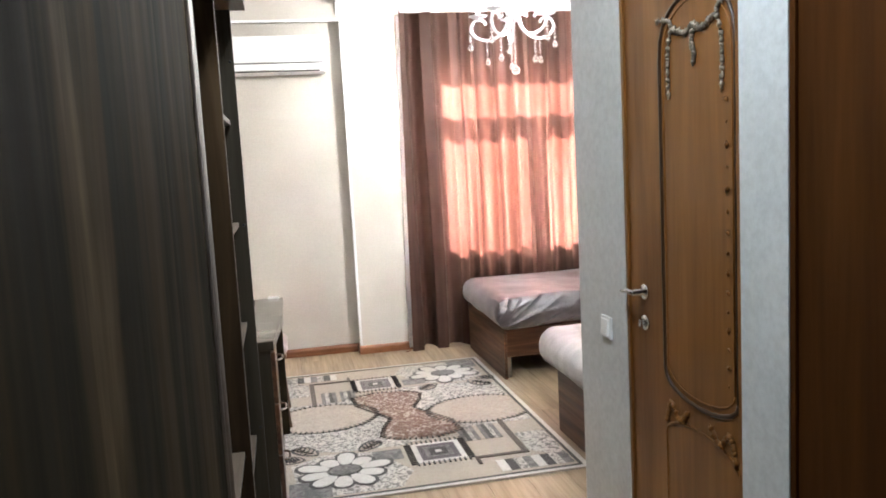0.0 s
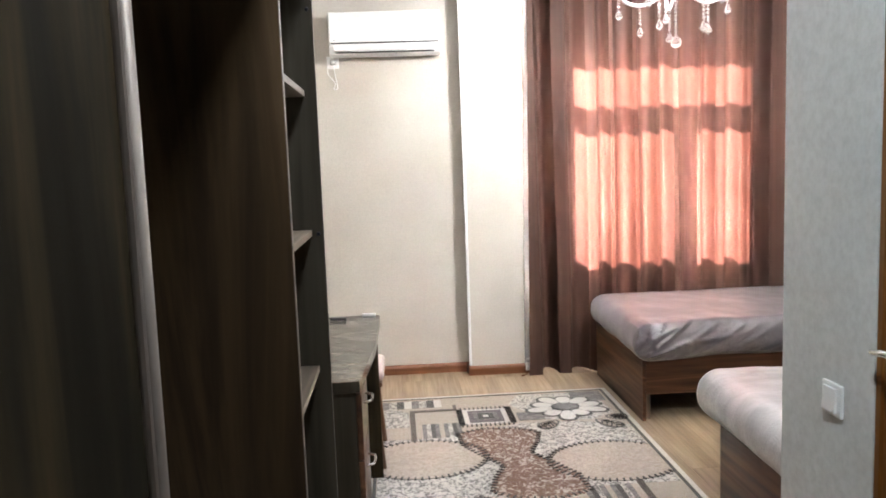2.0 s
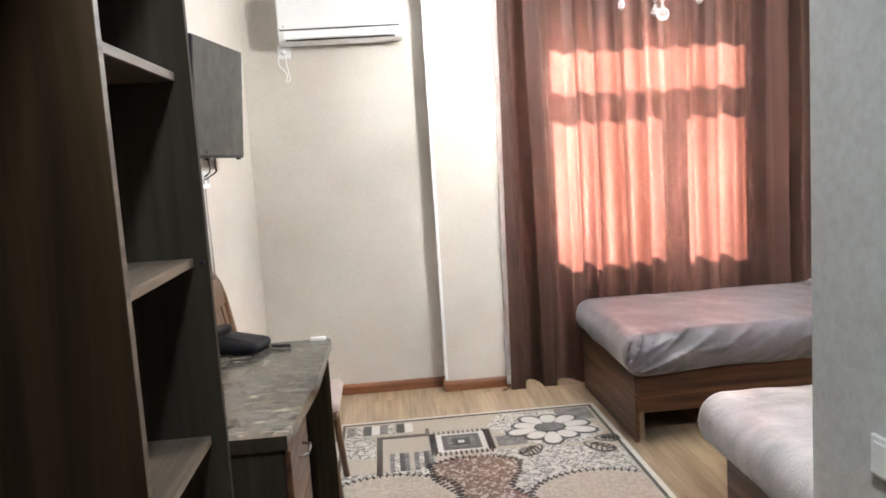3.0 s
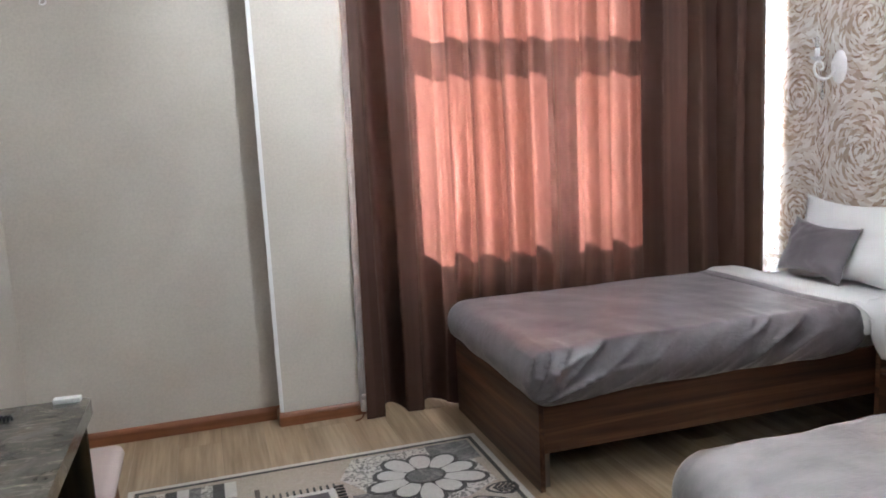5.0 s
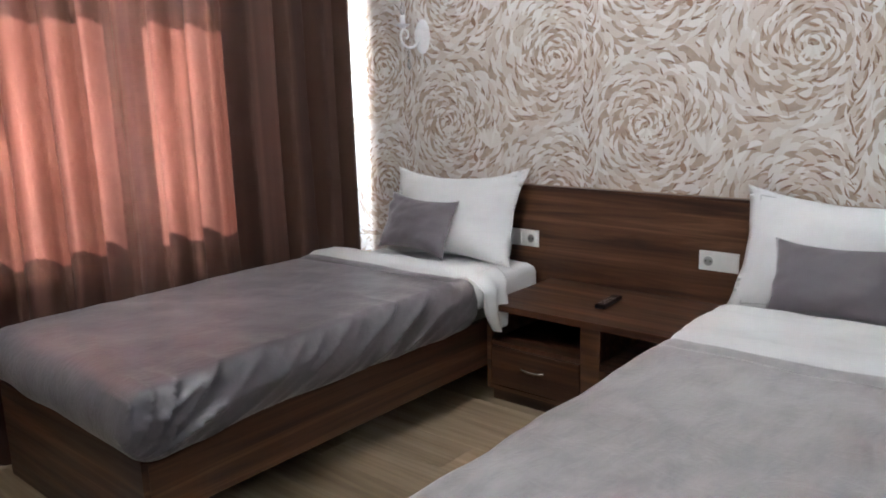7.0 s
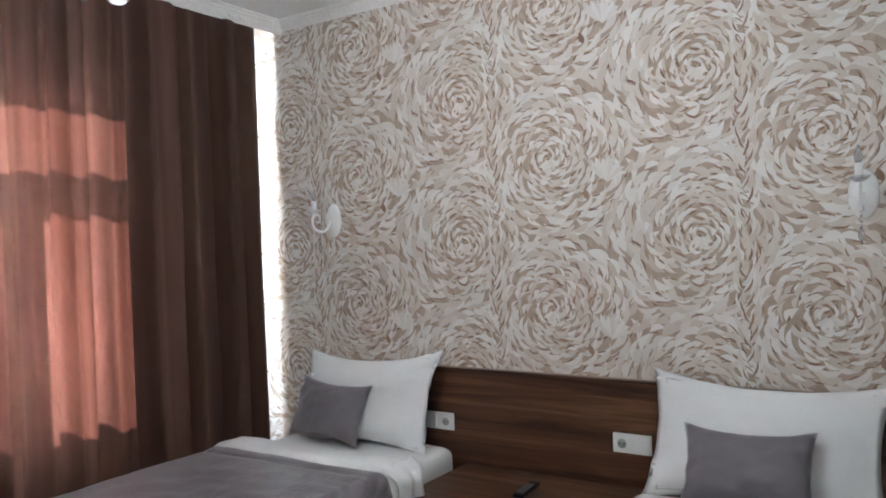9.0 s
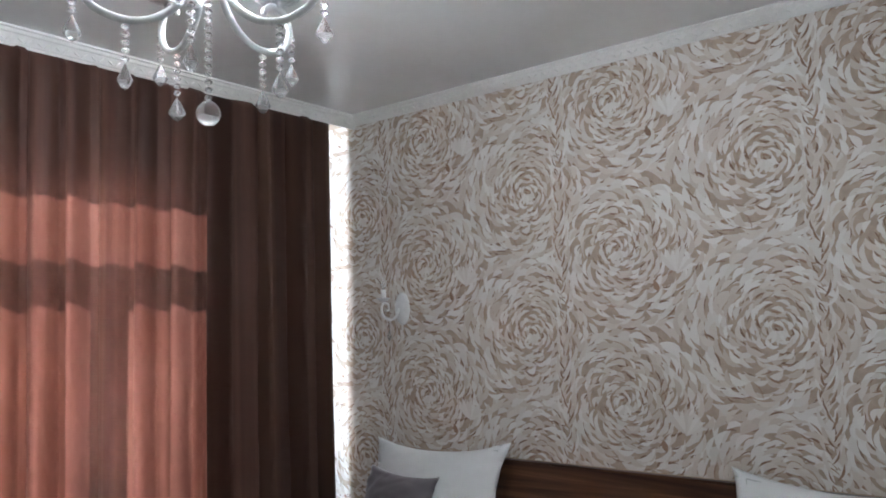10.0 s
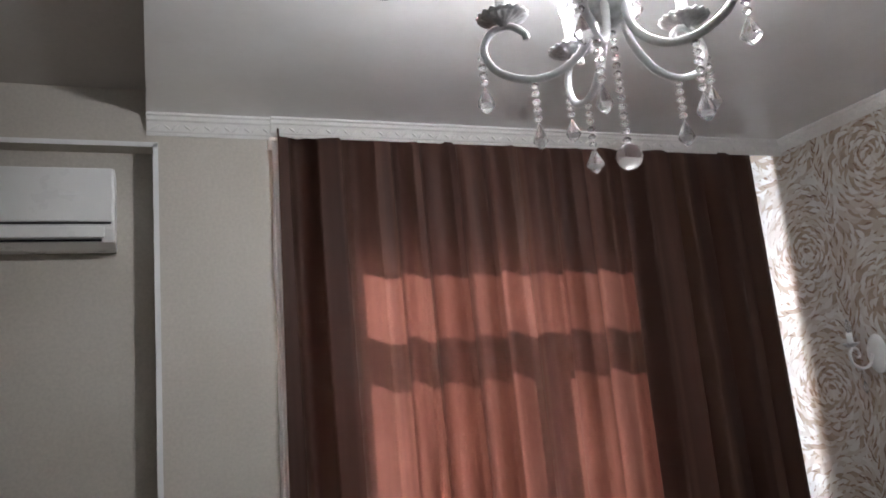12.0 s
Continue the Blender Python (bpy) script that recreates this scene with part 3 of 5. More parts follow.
# window: a plastic frame with a transom and a mullion
win = tagged(thing("window_1", pose(0.0225, 6.45, 0.0675), "white plastic window behind the curtain, with a mullion and transom", "window"), kind="structure")
WX0, WX1, WZ0, WZ1 = 1.36, 2.74, 0.80, 2.28
GX0, GX1, GXM0, GXM1 = 1.425, 2.665, 2.105, 2.255
for lo, hi in (((WX0, -0.035, WZ0), (GX0, 0.035, WZ1)), ((GX1, -0.035, WZ0), (WX1, 0.035, WZ1)), ((GX0, -0.035, WZ0), (GX1, 0.035, 0.865)), ((GX0, -0.035, 2.235), (GX1, 0.035, WZ1)),
               ((GX0, -0.035, 1.795), (GX1, 0.035, 1.945)), ((GXM0, -0.035, 0.865), (GXM1, 0.035, 1.795))):
    part("window_frame", rbox(lo, hi, 0.004), M_PVC, win)
for lo, hi in (((GX0, -0.008, 0.865), (GXM0, 0.008, 1.795)), ((GXM1, -0.008, 0.865), (GX1, 0.008, 1.795)), ((GX0, -0.008, 1.945), (GX1, 0.008, 2.235))):
    pane = part("pane", boxes((lo, hi)), M_GLASS, win)
    pane.visible_shadow = False
part("window_sill", rbox((WX0 - 0.04, -0.21, WZ0 - 0.035), (WX1 + 0.04, -0.03, WZ0), 0.006), M_PVC, win)


# doors of the corridor
def corridor_door(name, y0, y1, top, mat, label, carved):
    d = tagged(thing(name, pose(XC, (y0 + y1) / 2, 0), label, "door"), kind="structure")
    h = (y1 - y0) / 2
    part("leaf", rbox((0.012, -h + 0.006, 0.008), (0.052, h - 0.006, top - 0.006), 0.003), mat, d)
    for lo, hi in (((0.003, -h, 0), (0.012, -h + 0.02, top)), ((0.003, h - 0.02, 0), (0.012, h, top)), ((0.003, -h, top - 0.02), (0.012, h, top))):
        part("stop", rbox(lo, hi, 0.002), mat, d)
    if not carved:
        return d
    # grooved panel with an arched head
    head, foot, w, pc = 1.90, 0.80, 0.197, -0.111
    line = [(0.0115, -w, foot)] + [(0.0115, -w, head - 0.16)]
    line += [(0.0115, -w * math.cos(math.pi * i / 12), head - 0.16 + 0.17 * math.sin(math.pi * i / 12) ** 0.8) for i in range(1, 12)]
    line += [(0.0115, w, head - 0.16), (0.0115, w, foot)]
    line += [(0.0115, w * math.cos(math.pi * i / 10), foot - 0.07 * math.sin(math.pi * i / 10)) for i in range(1, 10)] + [(0.0115, -w, foot)]
    part("moulding", tube([(a, q + pc, z) for a, q, z in line], 0.0070, 6), M_GROOVE, d, "dark moulding round the panel")
    line2 = [(0.012, y * 0.91, 1.34 + (z - 1.34) * 0.965) for _, y, z in line]
    part("inner_moulding", tube([(a, q + pc, z) for a, q, z in line2], 0.0035, 6), mat, d)
    low = [(0.0115, -w, 0.16), (0.0115, -w, 0.60)] + [(0.0115, -w * math.cos(math.pi * i / 10), 0.60 + 0.06 * math.sin(math.pi * i / 10)) for i in range(1, 10)] + [(0.0115, w, 0.60), (0.0115, w, 0.16), (0.0115, -w, 0.16)]
    part("lower_moulding", tube([(a, q + pc, z) for a, q, z in low], 0.0045, 6), mat, d)

    def garland(path, size):
        bead = []
        pts = spline([(a, q + pc, z) for a, q, z in path], 7)
        for i, p in enumerate(pts):
            r = size * (0.5 + 0.75 * abs(math.sin(i * 1.7)))
            bead.append(moved(lathe([(0.001, -1.6 * r), (r * 0.7, -r * 0.6), (r, 0), (r * 0.7, r * 0.6), (0.001, 1.6 * r)], 8), Matrix.Translation(p) @ pose(0, 0, 0, 55 * math.sin(i * 2.1), 0, 0)))
        return joined(*bead)

    x = 0.007
    for s in (-1, 1):
        part("garland", garland([(x, s * w * 1.05, 1.86), (x, s * w * 0.62, 1.84), (x, s * w * 0.70, 1.77), (x, s * w * 0.72, 1.70), (x, s * w * 0.70, 1.63)], 0.0062), M_SILVER, d, "carved garland with silver highlights")
        part("garland", garland([(x, s * w * 0.30, 0.70), (x, s * w * 0.55, 0.66), (x, s * w * 0.8, 0.70), (x, s * w * 0.95, 0.64)], 0.008), mat, d)
    part("garland", garland([(x, -w * 0.55, 1.82), (x, -w * 0.2, 1.80), (x, 0, 1.815), (x, w * 0.2, 1.80), (x, w * 0.55, 1.82)], 0.0075), M_SILVER, d, "carved garland with silver highlights")
    part("garland", garland([(x, 0, 1.80), (x, 0.008, 1.77), (x, -0.004, 1.74), (x, 0, 1.715)], 0.0068), M_SILVER, d, "carved garland with silver highlights")
    part("bead_row", garland([(x, -w * 0.80, 0.84), (x, -w * 0.80, 1.2), (x, -w * 0.80, 1.6)], 0.0055), mat, d)
    # lever handle and key plate
    hy = 0.212
    part("handle", joined(moved(lathe([(0.001, 0), (0.026, 0), (0.026, 0.006), (0.022, 0.009), (0.010, 0.010), (0.010, 0.045), (0.001, 0.047)], 20), pose(0.011, hy, 1.024, 0, -90, 0)),
                                  tube(spline([(-0.034, hy, 1.024), (-0.036, hy + 0.04, 1.025), (-0.034, hy + 0.070, 1.020), (-0.030, hy + 0.092, 1.016)]), 0.0085, 10, 0.007)), M_CHROME, d, "chrome lever handle")
    part("keyhole", moved(lathe([(0.001, 0), (0.026, 0), (0.026, 0.006), (0.021, 0.009), (0.001, 0.009)], 20), pose(0.011, hy, 0.922, 0, -90, 0)), M_CHROME, d, "round chrome key plate")
    part("thumb_turn", rbox((-0.014, hy - 0.005, 0.909), (0.004, hy + 0.005, 0.935), 0.003), M_CHROME, d)
    return d


corridor_door("door_1", D1[0], D1[1], D1[2], M_DOOR, "closed lacquered brown door with a carved arched panel", True)
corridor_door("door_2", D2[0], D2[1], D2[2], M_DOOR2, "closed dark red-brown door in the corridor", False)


# ---- curtain ----
VALLEYS = (1.165, 1.375, 1.56, 1.70, 1.855, 1.99, 2.14, 2.285, 2.45, 2.655, 2.905, 3.115, 3.285)


def curtain_mesh():
    """Broad flat folds with narrow deep valleys between them, shallower where the cloth is stretched before the window."""
    bm = bmesh.new()
    nx, nz = 600, 44
    rows = []
    for k in range(nz + 1):
        v = k / nz
        z = 0.003 + (2.655 - 0.003) * v
        row = []
        for i in range(nx + 1):
            u = i / nx
            x = 1.012 + 0.048 * v + (2.446 - 0.048 * v) * u
            mid = min(1, max(0, (x - 1.36) / 0.12)) * min(1, max(0, (2.66 - x) / 0.10))
            mid *= min(1, max(0, (z - 0.30) / 0.35))
            drift = 0.022 * noise.noise(Vector((x * 2.2, v * 1.3, 0)))
            deep, fold = 0.0, 0.0
            for n, c in enumerate(VALLEYS):
                wide = 0.056 + 0.012 * math.sin(n * 2.3)
                q = abs(x + drift - c) / wide
                if q < 1:
                    deep = max(deep, (1 - q * q) ** 0.6 * (0.8 + 0.2 * math.sin(n * 4.1)))
            fold = 0.014 * math.sin(x * 17.0 + 2.5 * noise.noise(Vector((x * 1.5, v * 0.6, 3))))
            fine = 0.0075 * noise.noise(Vector((x * 15, v * 0.5, 8))) + 0.0030 * noise.noise(Vector((x * 42, v * 0.8, 3)))
            y = 5.885 + deep * (0.225 - 0.130 * mid) * (1.0 - 0.30 * v ** 2) + fold * (0.5 + 0.5 * v) + fine * (0.35 + 0.9 * mid) + 0.035 * v
            y -= 0.015 * (1 - v) * (u < 0.12)
            back = min(1, max(0, (x - 3.33) / 0.128))
            y += (6.03 - y) * back * back * (3 - 2 * back)
            if z > ZB - 0.01:
                y = max(y, YK + 0.028)
            if x < 1.07:
                y = min(y, YP - 0.030)
            row.append(bm.verts.new((x, y, z + (0.014 * math.exp(-((x - 1.44) / 0.024) ** 2) if k == 0 else 0.0))))
        rows.append(row)
    for a, b in zip(rows, rows[1:]):
        for i in range(nx):
            bm.faces.new((a[i], a[i + 1], b[i + 1], b[i]))
    return smooth(bm)


single("curtain", curtain_mesh(), M_CURTAIN, "drawn brown satin curtain hanging in folds, glowing with sun", "curtain")


def tulle_mesh(x0, x1, y0, top, waves, lean):
    """A gathered strip of sheer curtain."""
    bm = bmesh.new()
    nx, nz = 8 * waves, 80
    rows = []
    for k in range(nz + 1):
        z = 0.02 + (top - 0.02) * k / nz
        row = []
        for i in range(nx + 1):
            u = i / nx
            x = x0 + (x1 - x0) * u + 0.008 * noise.noise(Vector((z * 3, u, 1))) + 0.005 * noise.noise(Vector((z * 14, u * 2, 4))) + lean * z
            y = y0 + 0.016 * math.sin(u * 2 * math.pi * waves + z) + 0.005 * noise.noise(Vector((z * 16, u * 5, 2)))
            row.append(bm.verts.new((x, y, z)))
        rows.append(row)
    for a, b in zip(rows, rows[1:]):
        for i in range(nx):
            bm.faces.new((a[i], a[i + 1], b[i + 1], b[i]))
    return smooth(bm)


single("sheer_curtain", tulle_mesh(0.994, 1.046, 5.946, 2.60, 4, 0.018), M_TULLE, "gathered edge of a white sheer curtain beside the brown one", "curtain")
tas = thing("tie_cord", pose(1.012, 5.915, 0.0), "white tie cord with a plastic toggle hanging to the floor", "cord")
part("cord", tube(spline([(0.0, 0.02, 0.55), (-0.004, 0.012, 0.35), (0.004, 0.006, 0.2), (0.0, 0.0, 0.115)]), 0.0025, 6), M_LINEN, tas)
part("toggle", joined(moved(lathe([(0.001, 0), (0.012, 0.002), (0.014, 0.02), (0.010, 0.028), (0.001, 0.03)], 14), pose(0, 0, 0.085)), moved(lathe([(0.001, 0), (0.011, 0.002), (0.012, 0.055), (0.001, 0.058)], 14), pose(0, 0, 0.026))), M_WHITE, tas)
part("cord_end", tube(spline([(0, 0, 0.03), (-0.015, -0.02, 0.008), (-0.035, -0.04, 0.005), (-0.055, -0.05, 0.005)]), 0.004, 6), M_SKIRT, tas, "brown frayed end on the floor")
rail = thing("curtain_rail", pose(0, 0, 0), "white ceiling curtain rail behind the cornice", "curtain rail")
part("track", rbox((1.09, 5.972, 2.66), (XR - 0.01, 5.992, ZC - 0.001), 0.002), M_PVC, rail)

# ---- air conditioner ----
ac = thing("air_conditioner", pose(0.120, YR, 2.186) @ Matrix.Diagonal((1.0, 1.0, 0.965, 1.0)), "white split air conditioner mounted high in the recess", "air conditioner")
bm = bmesh.new()
prof = [(0, 0.01), (-0.10, 0.0), (-0.155, 0.015), (-0.172, 0.06), (-0.178, 0.10), (-0.174, 0.27), (-0.162, 0.288), (-0.14, 0.292), (0, 0.292)]
rings = [[bm.verts.new((x, y, z)) for y, z in prof] for x in (-0.362, -0.356, 0.356, 0.362)]
for r, s in ((rings[0], 0.985), (rings[3], 0.985)):
    for v in r:
        v.co.y *= s
for a, b in zip(rings, rings[1:]):
    for i in range(len(prof)):
        bm.faces.new((a[i], a[(i + 1) % len(prof)], b[(i + 1) % len(prof)], b[i]))
bm.faces.new(rings[0])
bm.faces.new(rings[3][::-1])
part("body", bm, M_WHITE, ac)
part("front_panel", rbox((-0.358, -0.186, 0.085), (0.358, -0.172, 0.285), 0.006), M_WHITE, ac)
part("seam", boxes(((-0.35, -0.1805, 0.078), (0.35, -0.170, 0.084))), M_BLACK, ac, "dark seam above the flap")
part("flap", moved(rbox((-0.33, -0.006, -0.022), (0.33, 0.006, 0.022), 0.004), pose(0, -0.176, 0.048, -10, 0, 0)), M_WHITE, ac)
part("louvre_gap", boxes(((-0.32, -0.172, 0.017), (0.32, -0.160, 0.023))), M_BLACK, ac, "dark air gap under the flap")
part("badge", boxes(((-0.335, -0.1875, 0.098), (-0.318, -0.186, 0.104))), M_GREYPL, ac, "small grey maker's mark")
part("indicator", boxes(((0.19, -0.1875, 0.18), (0.25, -0.186, 0.19))), M_PVC, ac)


def wall_socket(m, label, cells, round_first=True):
    """A white plate with round sockets or rockers; the sockets' hollows are flat grey discs. Local y points into the
    room.
    """
    s = thing("wall_socket", m, label, "socket")
    w = 0.081 * len(cells)
    part("plate", rbox((-w / 2, 0, -0.0405), (w / 2, 0.011, 0.0405), 0.004), M_WHITE, s)
    for i, kind in enumerate(cells):
        cx = -w / 2 + 0.0405 + 0.081 * i
        if kind == "o":
            part("socket_well", moved(lathe([(0.0195, 0.0), (0.0225, 0.0), (0.0225, 0.003), (0.0195, 0.003)], 24), pose(cx, 0.0105, 0, -90, 0, 0)), M_WHITE, s)
            # no real recess: the well's shade is painted as a grey disc
            part("contact_hollow", moved(lathe([(0.001, 0), (0.0195, 0), (0.0195, 0.0036), (0.001, 0.0036)], 24), pose(cx, 0.0105, 0, -90, 0, 0)), M_HOLLOW_SHADE, s, "flat disc with the hollow's shade in its grey")
            for q in (-0.0095, 0.0095):
                part("pin_hole", moved(lathe([(0.001, 0), (0.003, 0), (0.003, 0.001), (0.001, 0.001)], 8), pose(cx + q, 0.0138, 0, -90, 0, 0)), M_BLACK, s)
        else:
            part("rocker", moved(rbox((-0.029, 0, -0.029), (0.029, 0.006, 0.029), 0.002), pose(cx, 0.0105, 0, 3, 0, 0)), M_WHITE, s)
    return s


wall_socket(pose(-0.234, YR, 2.165, 0, 0, 180), "white wall socket under the air conditioner with a plug", "o")
cable = single("plug_cable", joined(tube(spline([(-0.235, YR - 0.03, 2.165), (-0.262, YR - 0.03, 2.150), (-0.268, YR - 0.014, 2.09), (-0.225, YR - 0.012, 2.03), (-0.235, YR - 0.012, 1.99), (-0.21, YR - 0.012, 2.0), (-0.222, YR - 0.014, 2.08), (-0.232, YR - 0.02, 2.16), (-0.245, YR - 0.03, 2.20)]), 0.0035, 6),
                                    moved(lathe([(0.001, 0), (0.018, 0), (0.018, 0.022), (0.010, 0.032), (0.001, 0.033)], 14), pose(-0.234, YR - 0.0125, 2.165, 90, 0, 0))), M_WHITE, "white plug with a folded cable in the socket", "cable")

# ---- television on the side wall ----
tv = thing("television", pose(-0.40, 4.765, 1.78, 0, 4, -9), "flat television on a wall arm, switched off", "television")
part("casing", rbox((-0.028, -0.30, -0.25), (0.012, 0.30, 0.25), 0.006), M_BLACK, tv)
part("screen", rbox((0.0125, -0.292, -0.236), (0.0145, 0.292, 0.242), 0.001), M_TVGREY, tv, "matt grey unlit screen")
part("back_bulge", rbox((-0.055, -0.20, -0.20), (-0.028, 0.20, 0.12), 0.01), M_BLACK, tv)
part("wall_arm", boxes(((-0.088, -0.03, -0.10), (-0.054, 0.03, 0.10))), M_BLACK, tv)
for q in (-0.20, 0.20):
    part("foot_stub", rbox((-0.01, q + 0.05, -0.258), (0.006, q + 0.08, -0.249), 0.002), M_BLACK, tv)
wall_socket(pose(XL, 4.70, 1.44, 0, 0, -90), "white triple wall socket under the television", "oor")
single("tv_cables", joined(tube(spline([(-0.43, 4.58, 1.56), (-0.44, 4.66, 1.50), (-0.455, 4.72, 1.47), (-0.478, 4.71, 1.45)]), 0.004, 6),
                           tube(spline([(-0.42, 4.70, 1.55), (-0.44, 4.78, 1.50), (-0.45, 4.83, 1.47), (-0.478, 4.73, 1.44)]), 0.004, 6)), M_BLACK, "black cables running from television to socket", "cable")
single("aerial_wire", joined(tube(spline([(XL + 0.006, 4.74, 1.40), (XL + 0.006, 4.745, 1.25), (XL + 0.005, 4.765, 1.12), (XL + 0.005, 4.76, 0.98), (XL + 0.006, 4.72, 0.86), (XL + 0.01, 4.72, 0.3)], 6), 0.0022, 5),
                             tube(spline([(XL + 0.006, 4.70, 1.40), (XL + 0.006, 4.70, 1.2), (XL + 0.006, 4.71, 1.0), (XL + 0.006, 4.70, 0.4)], 6), 0.0022, 5)), M_GREYPL, "thin grey wires hanging down the wall", "cable")

# ---- desk ----
DX, DY0, DY1 = 0.050, 3.19, 4.29
desk = thing("desk", pose(0, 0, 0), "desk with a grey marbled top and dark drawer unit", "desk")
part("desktop", slab([(XL, DY0), (0.004, DY0), (DX - 0.006, DY0 + 0.5), (DX, DY1 - 0.012), (DX - 0.012, DY1), (XL, DY1)], 0.742, 0.78), M_MARBLE, desk, "grey marbled laminate top")
part("edge_band", boxes(((XL, DY0 - 0.0015, 0.743), (0.004, DY0 - 0.0003, 0.779))), M_GREYPANEL, desk, "dark grey edge band")
part("side_panel", rbox((XL + 0.02, DY0 + 0.015, 0), (-0.012, DY0 + 0.033, 0.741), 0.001), M_GREYPANEL, desk, "grey side panel")
part("side_panel", rbox((XL + 0.02, DY1 - 0.033, 0), (0.034, DY1 - 0.015, 0.741), 0.001), M_WALNUT_Z, desk)
part("divider", rbox((XL + 0.02, DY0 + 0.40, 0), (-0.012, DY0 + 0.418, 0.741), 0.001), M_WALNUT_Z, desk)
part("back_panel", rbox((XL + 0.004, DY0 + 0.033, 0.25), (XL + 0.02, DY1 - 0.033, 0.741), 0.001), M_WALNUT_Y, desk)
for i in range(3):
    z0 = 0.06 + 0.225 * i
    dr = part("drawer", rbox((-0.011, DY0 + 0.02, z0), (0.007, DY0 + 0.412, z0 + 0.218), 0.002), M_WALNUT_Y, desk)
    part("handle", tube(spline([(0.006, DY0 + 0.16, z0 + 0.15), (0.030, DY0 + 0.175, z0 + 0.15), (0.034, DY0 + 0.215, z0 + 0.15), (0.030, DY0 + 0.255, z0 + 0.15), (0.006, DY0 + 0.27, z0 + 0.15)]), 0.005, 8), M_CHROME, dr, "chrome bow handle")
single("wall_board", rbox((XL + 0.001, 3.30, 0.782), (XL + 0.018, 4.22, 0.90), 0.002), M_WALNUT_Y, "low wooden board along the wall behind the desk", "board")

# telephone
ph = thing("telephone", pose(-0.29, 4.20, 0.78, 0, 0, -14), "black desk telephone with its receiver on the cradle", "telephone")
part("base", soft_block((-0.12, -0.085, 0), (0.10, 0.085, 0.055), (0.03, 0.03, 0.02), 0.012, bend=lambda p: Vector((p.x, p.y, p.z * (1 + 0.35 * (-p.x / 0.12))))), M_BLACK, ph)
part("receiver", joined(soft_block((-0.115, -0.07, 0.055), (-0.06, 0.09, 0.092), (0.018, 0.03, 0.015), 0.012), ), M_BLACK, ph)
part("keypad", moved(rbox((-0.05, -0.055, 0), (0.06, 0.045, 0.004), 0.001), pose(0.01, 0, 0.052, 0, 11, 0)), M_BLACK, ph, "dark key field")
part("cord", moved(tube([(-0.17 + 0.0012 * i, 4.19 - 0.0002 * i + 0.006 * math.sin(i * 0.9), 0.789 + 0.006 * math.cos(i * 0.9)) for i in range(60)], 0.003, 6), pose(-0.29, 4.20, 0.78, 0, 0, -14).inverted()), M_BLACK, ph, "coiled cord")
cup = thing("cup", pose(-0.425, 4.09, 0.78), "white cup holding a spoon", "cup")
part("body", lathe([(0.022, 0), (0.027, 0.006), (0.033, 0.05), (0.034, 0.082), (0.031, 0.082), (0.029, 0.05), (0.001, 0.012)], 24), M_WHITE, cup)
part("spoon", tube([(0.01, 0, 0.02), (-0.015, -0.02, 0.075), (-0.035, -0.035, 0.115)], 0.004, 6), M_CHROME, cup)
single("paper_slip", rbox((-0.03, -0.012, 0.0), (0.03, 0.012, 0.012), 0.002), M_WHITE, "small white folded paper at the end of the desk", "paper", "", pose(0.0, 4.272, 0.78, 0, 0, -5))
card = thing("menu_card", pose(-0.425, 3.65, 0.78, 0, 0, 58), "orange folded menu card standing on the desk", "card")
for s in (-1, 1):
    part("leaf", moved(rbox((-0.052, -0.001, 0), (0.052, 0.001, 0.205), 0.0005), pose(0, s * 0.024, 0, s * 6.5, 0, 0)), M_ORANGE, card)
for x0, x1, z0, z1 in ((-0.042, 0.03, 0.12, 0.165), (0.0, 0.036, 0.06, 0.085), (-0.04, -0.014, 0.05, 0.075), (-0.01, 0.02, 0.03, 0.05)):
    part("picture", moved(boxes(((x0, -0.0022, z0), (x1, -0.0012, z1))), pose(0, -0.024, 0, -6.5, 0, 0)), M_PRINT, card, "brown printed picture")
for x0, x1, z0, z1 in ((-0.042, 0.042, 0.180, 0.190), (-0.04, 0.02, 0.098, 0.104), (-0.04, 0.03, 0.015, 0.02)):
    part("print_bar", moved(boxes(((x0, -0.0022, z0), (x1, -0.0012, z1))), pose(0, -0.024, 0, -6.5, 0, 0)), M_PALE, card)

# chair at the far end of the desk
ch = thing("chair", pose(-0.19, 4.56, 0, 0, 0, 0), "varnished wooden chair with an arched splat back beside the desk", "chair")
part("seat", rbox((-0.20, -0.21, 0.415), (0.235, 0.21, 0.440), 0.01, 3), M_CHAIR, ch)
part("cushion", soft_block((-0.19, -0.20, 0.438), (0.245, 0.20, 0.485), (0.03, 0.03, 0.022), 0.03), M_PINK, ch, "pinkish seat pad")
for sx, sy in ((-1, -1), (-1, 1), (1, -1), (1, 1)):
    part("leg", tube([(0.19 * sx, 0.175 * sy, 0.42), (0.205 * sx, 0.185 * sy, 0.2), (0.225 * sx, 0.19 * sy, 0.0)], 0.019, 10, 0.014), M_CHAIR, ch)


def back_at(y, z):
    return Vector((-0.19 - 0.10 * (z - 0.44) / 0.6, y, z))


arch = [back_at(-0.19, 0.43), back_at(-0.195, 0.65), back_at(-0.19, 0.86)] + [back_at(-0.19 * math.cos(math.pi * i / 8), 0.86 + 0.175 * math.sin(math.pi * i / 8)) for i in range(1, 8)] + [back_at(0.19, 0.86), back_at(0.195, 0.65), back_at(0.19, 0.43)]
part("back_frame", tube(spline(arch, 4), 0.022, 10), M_CHAIR, ch)
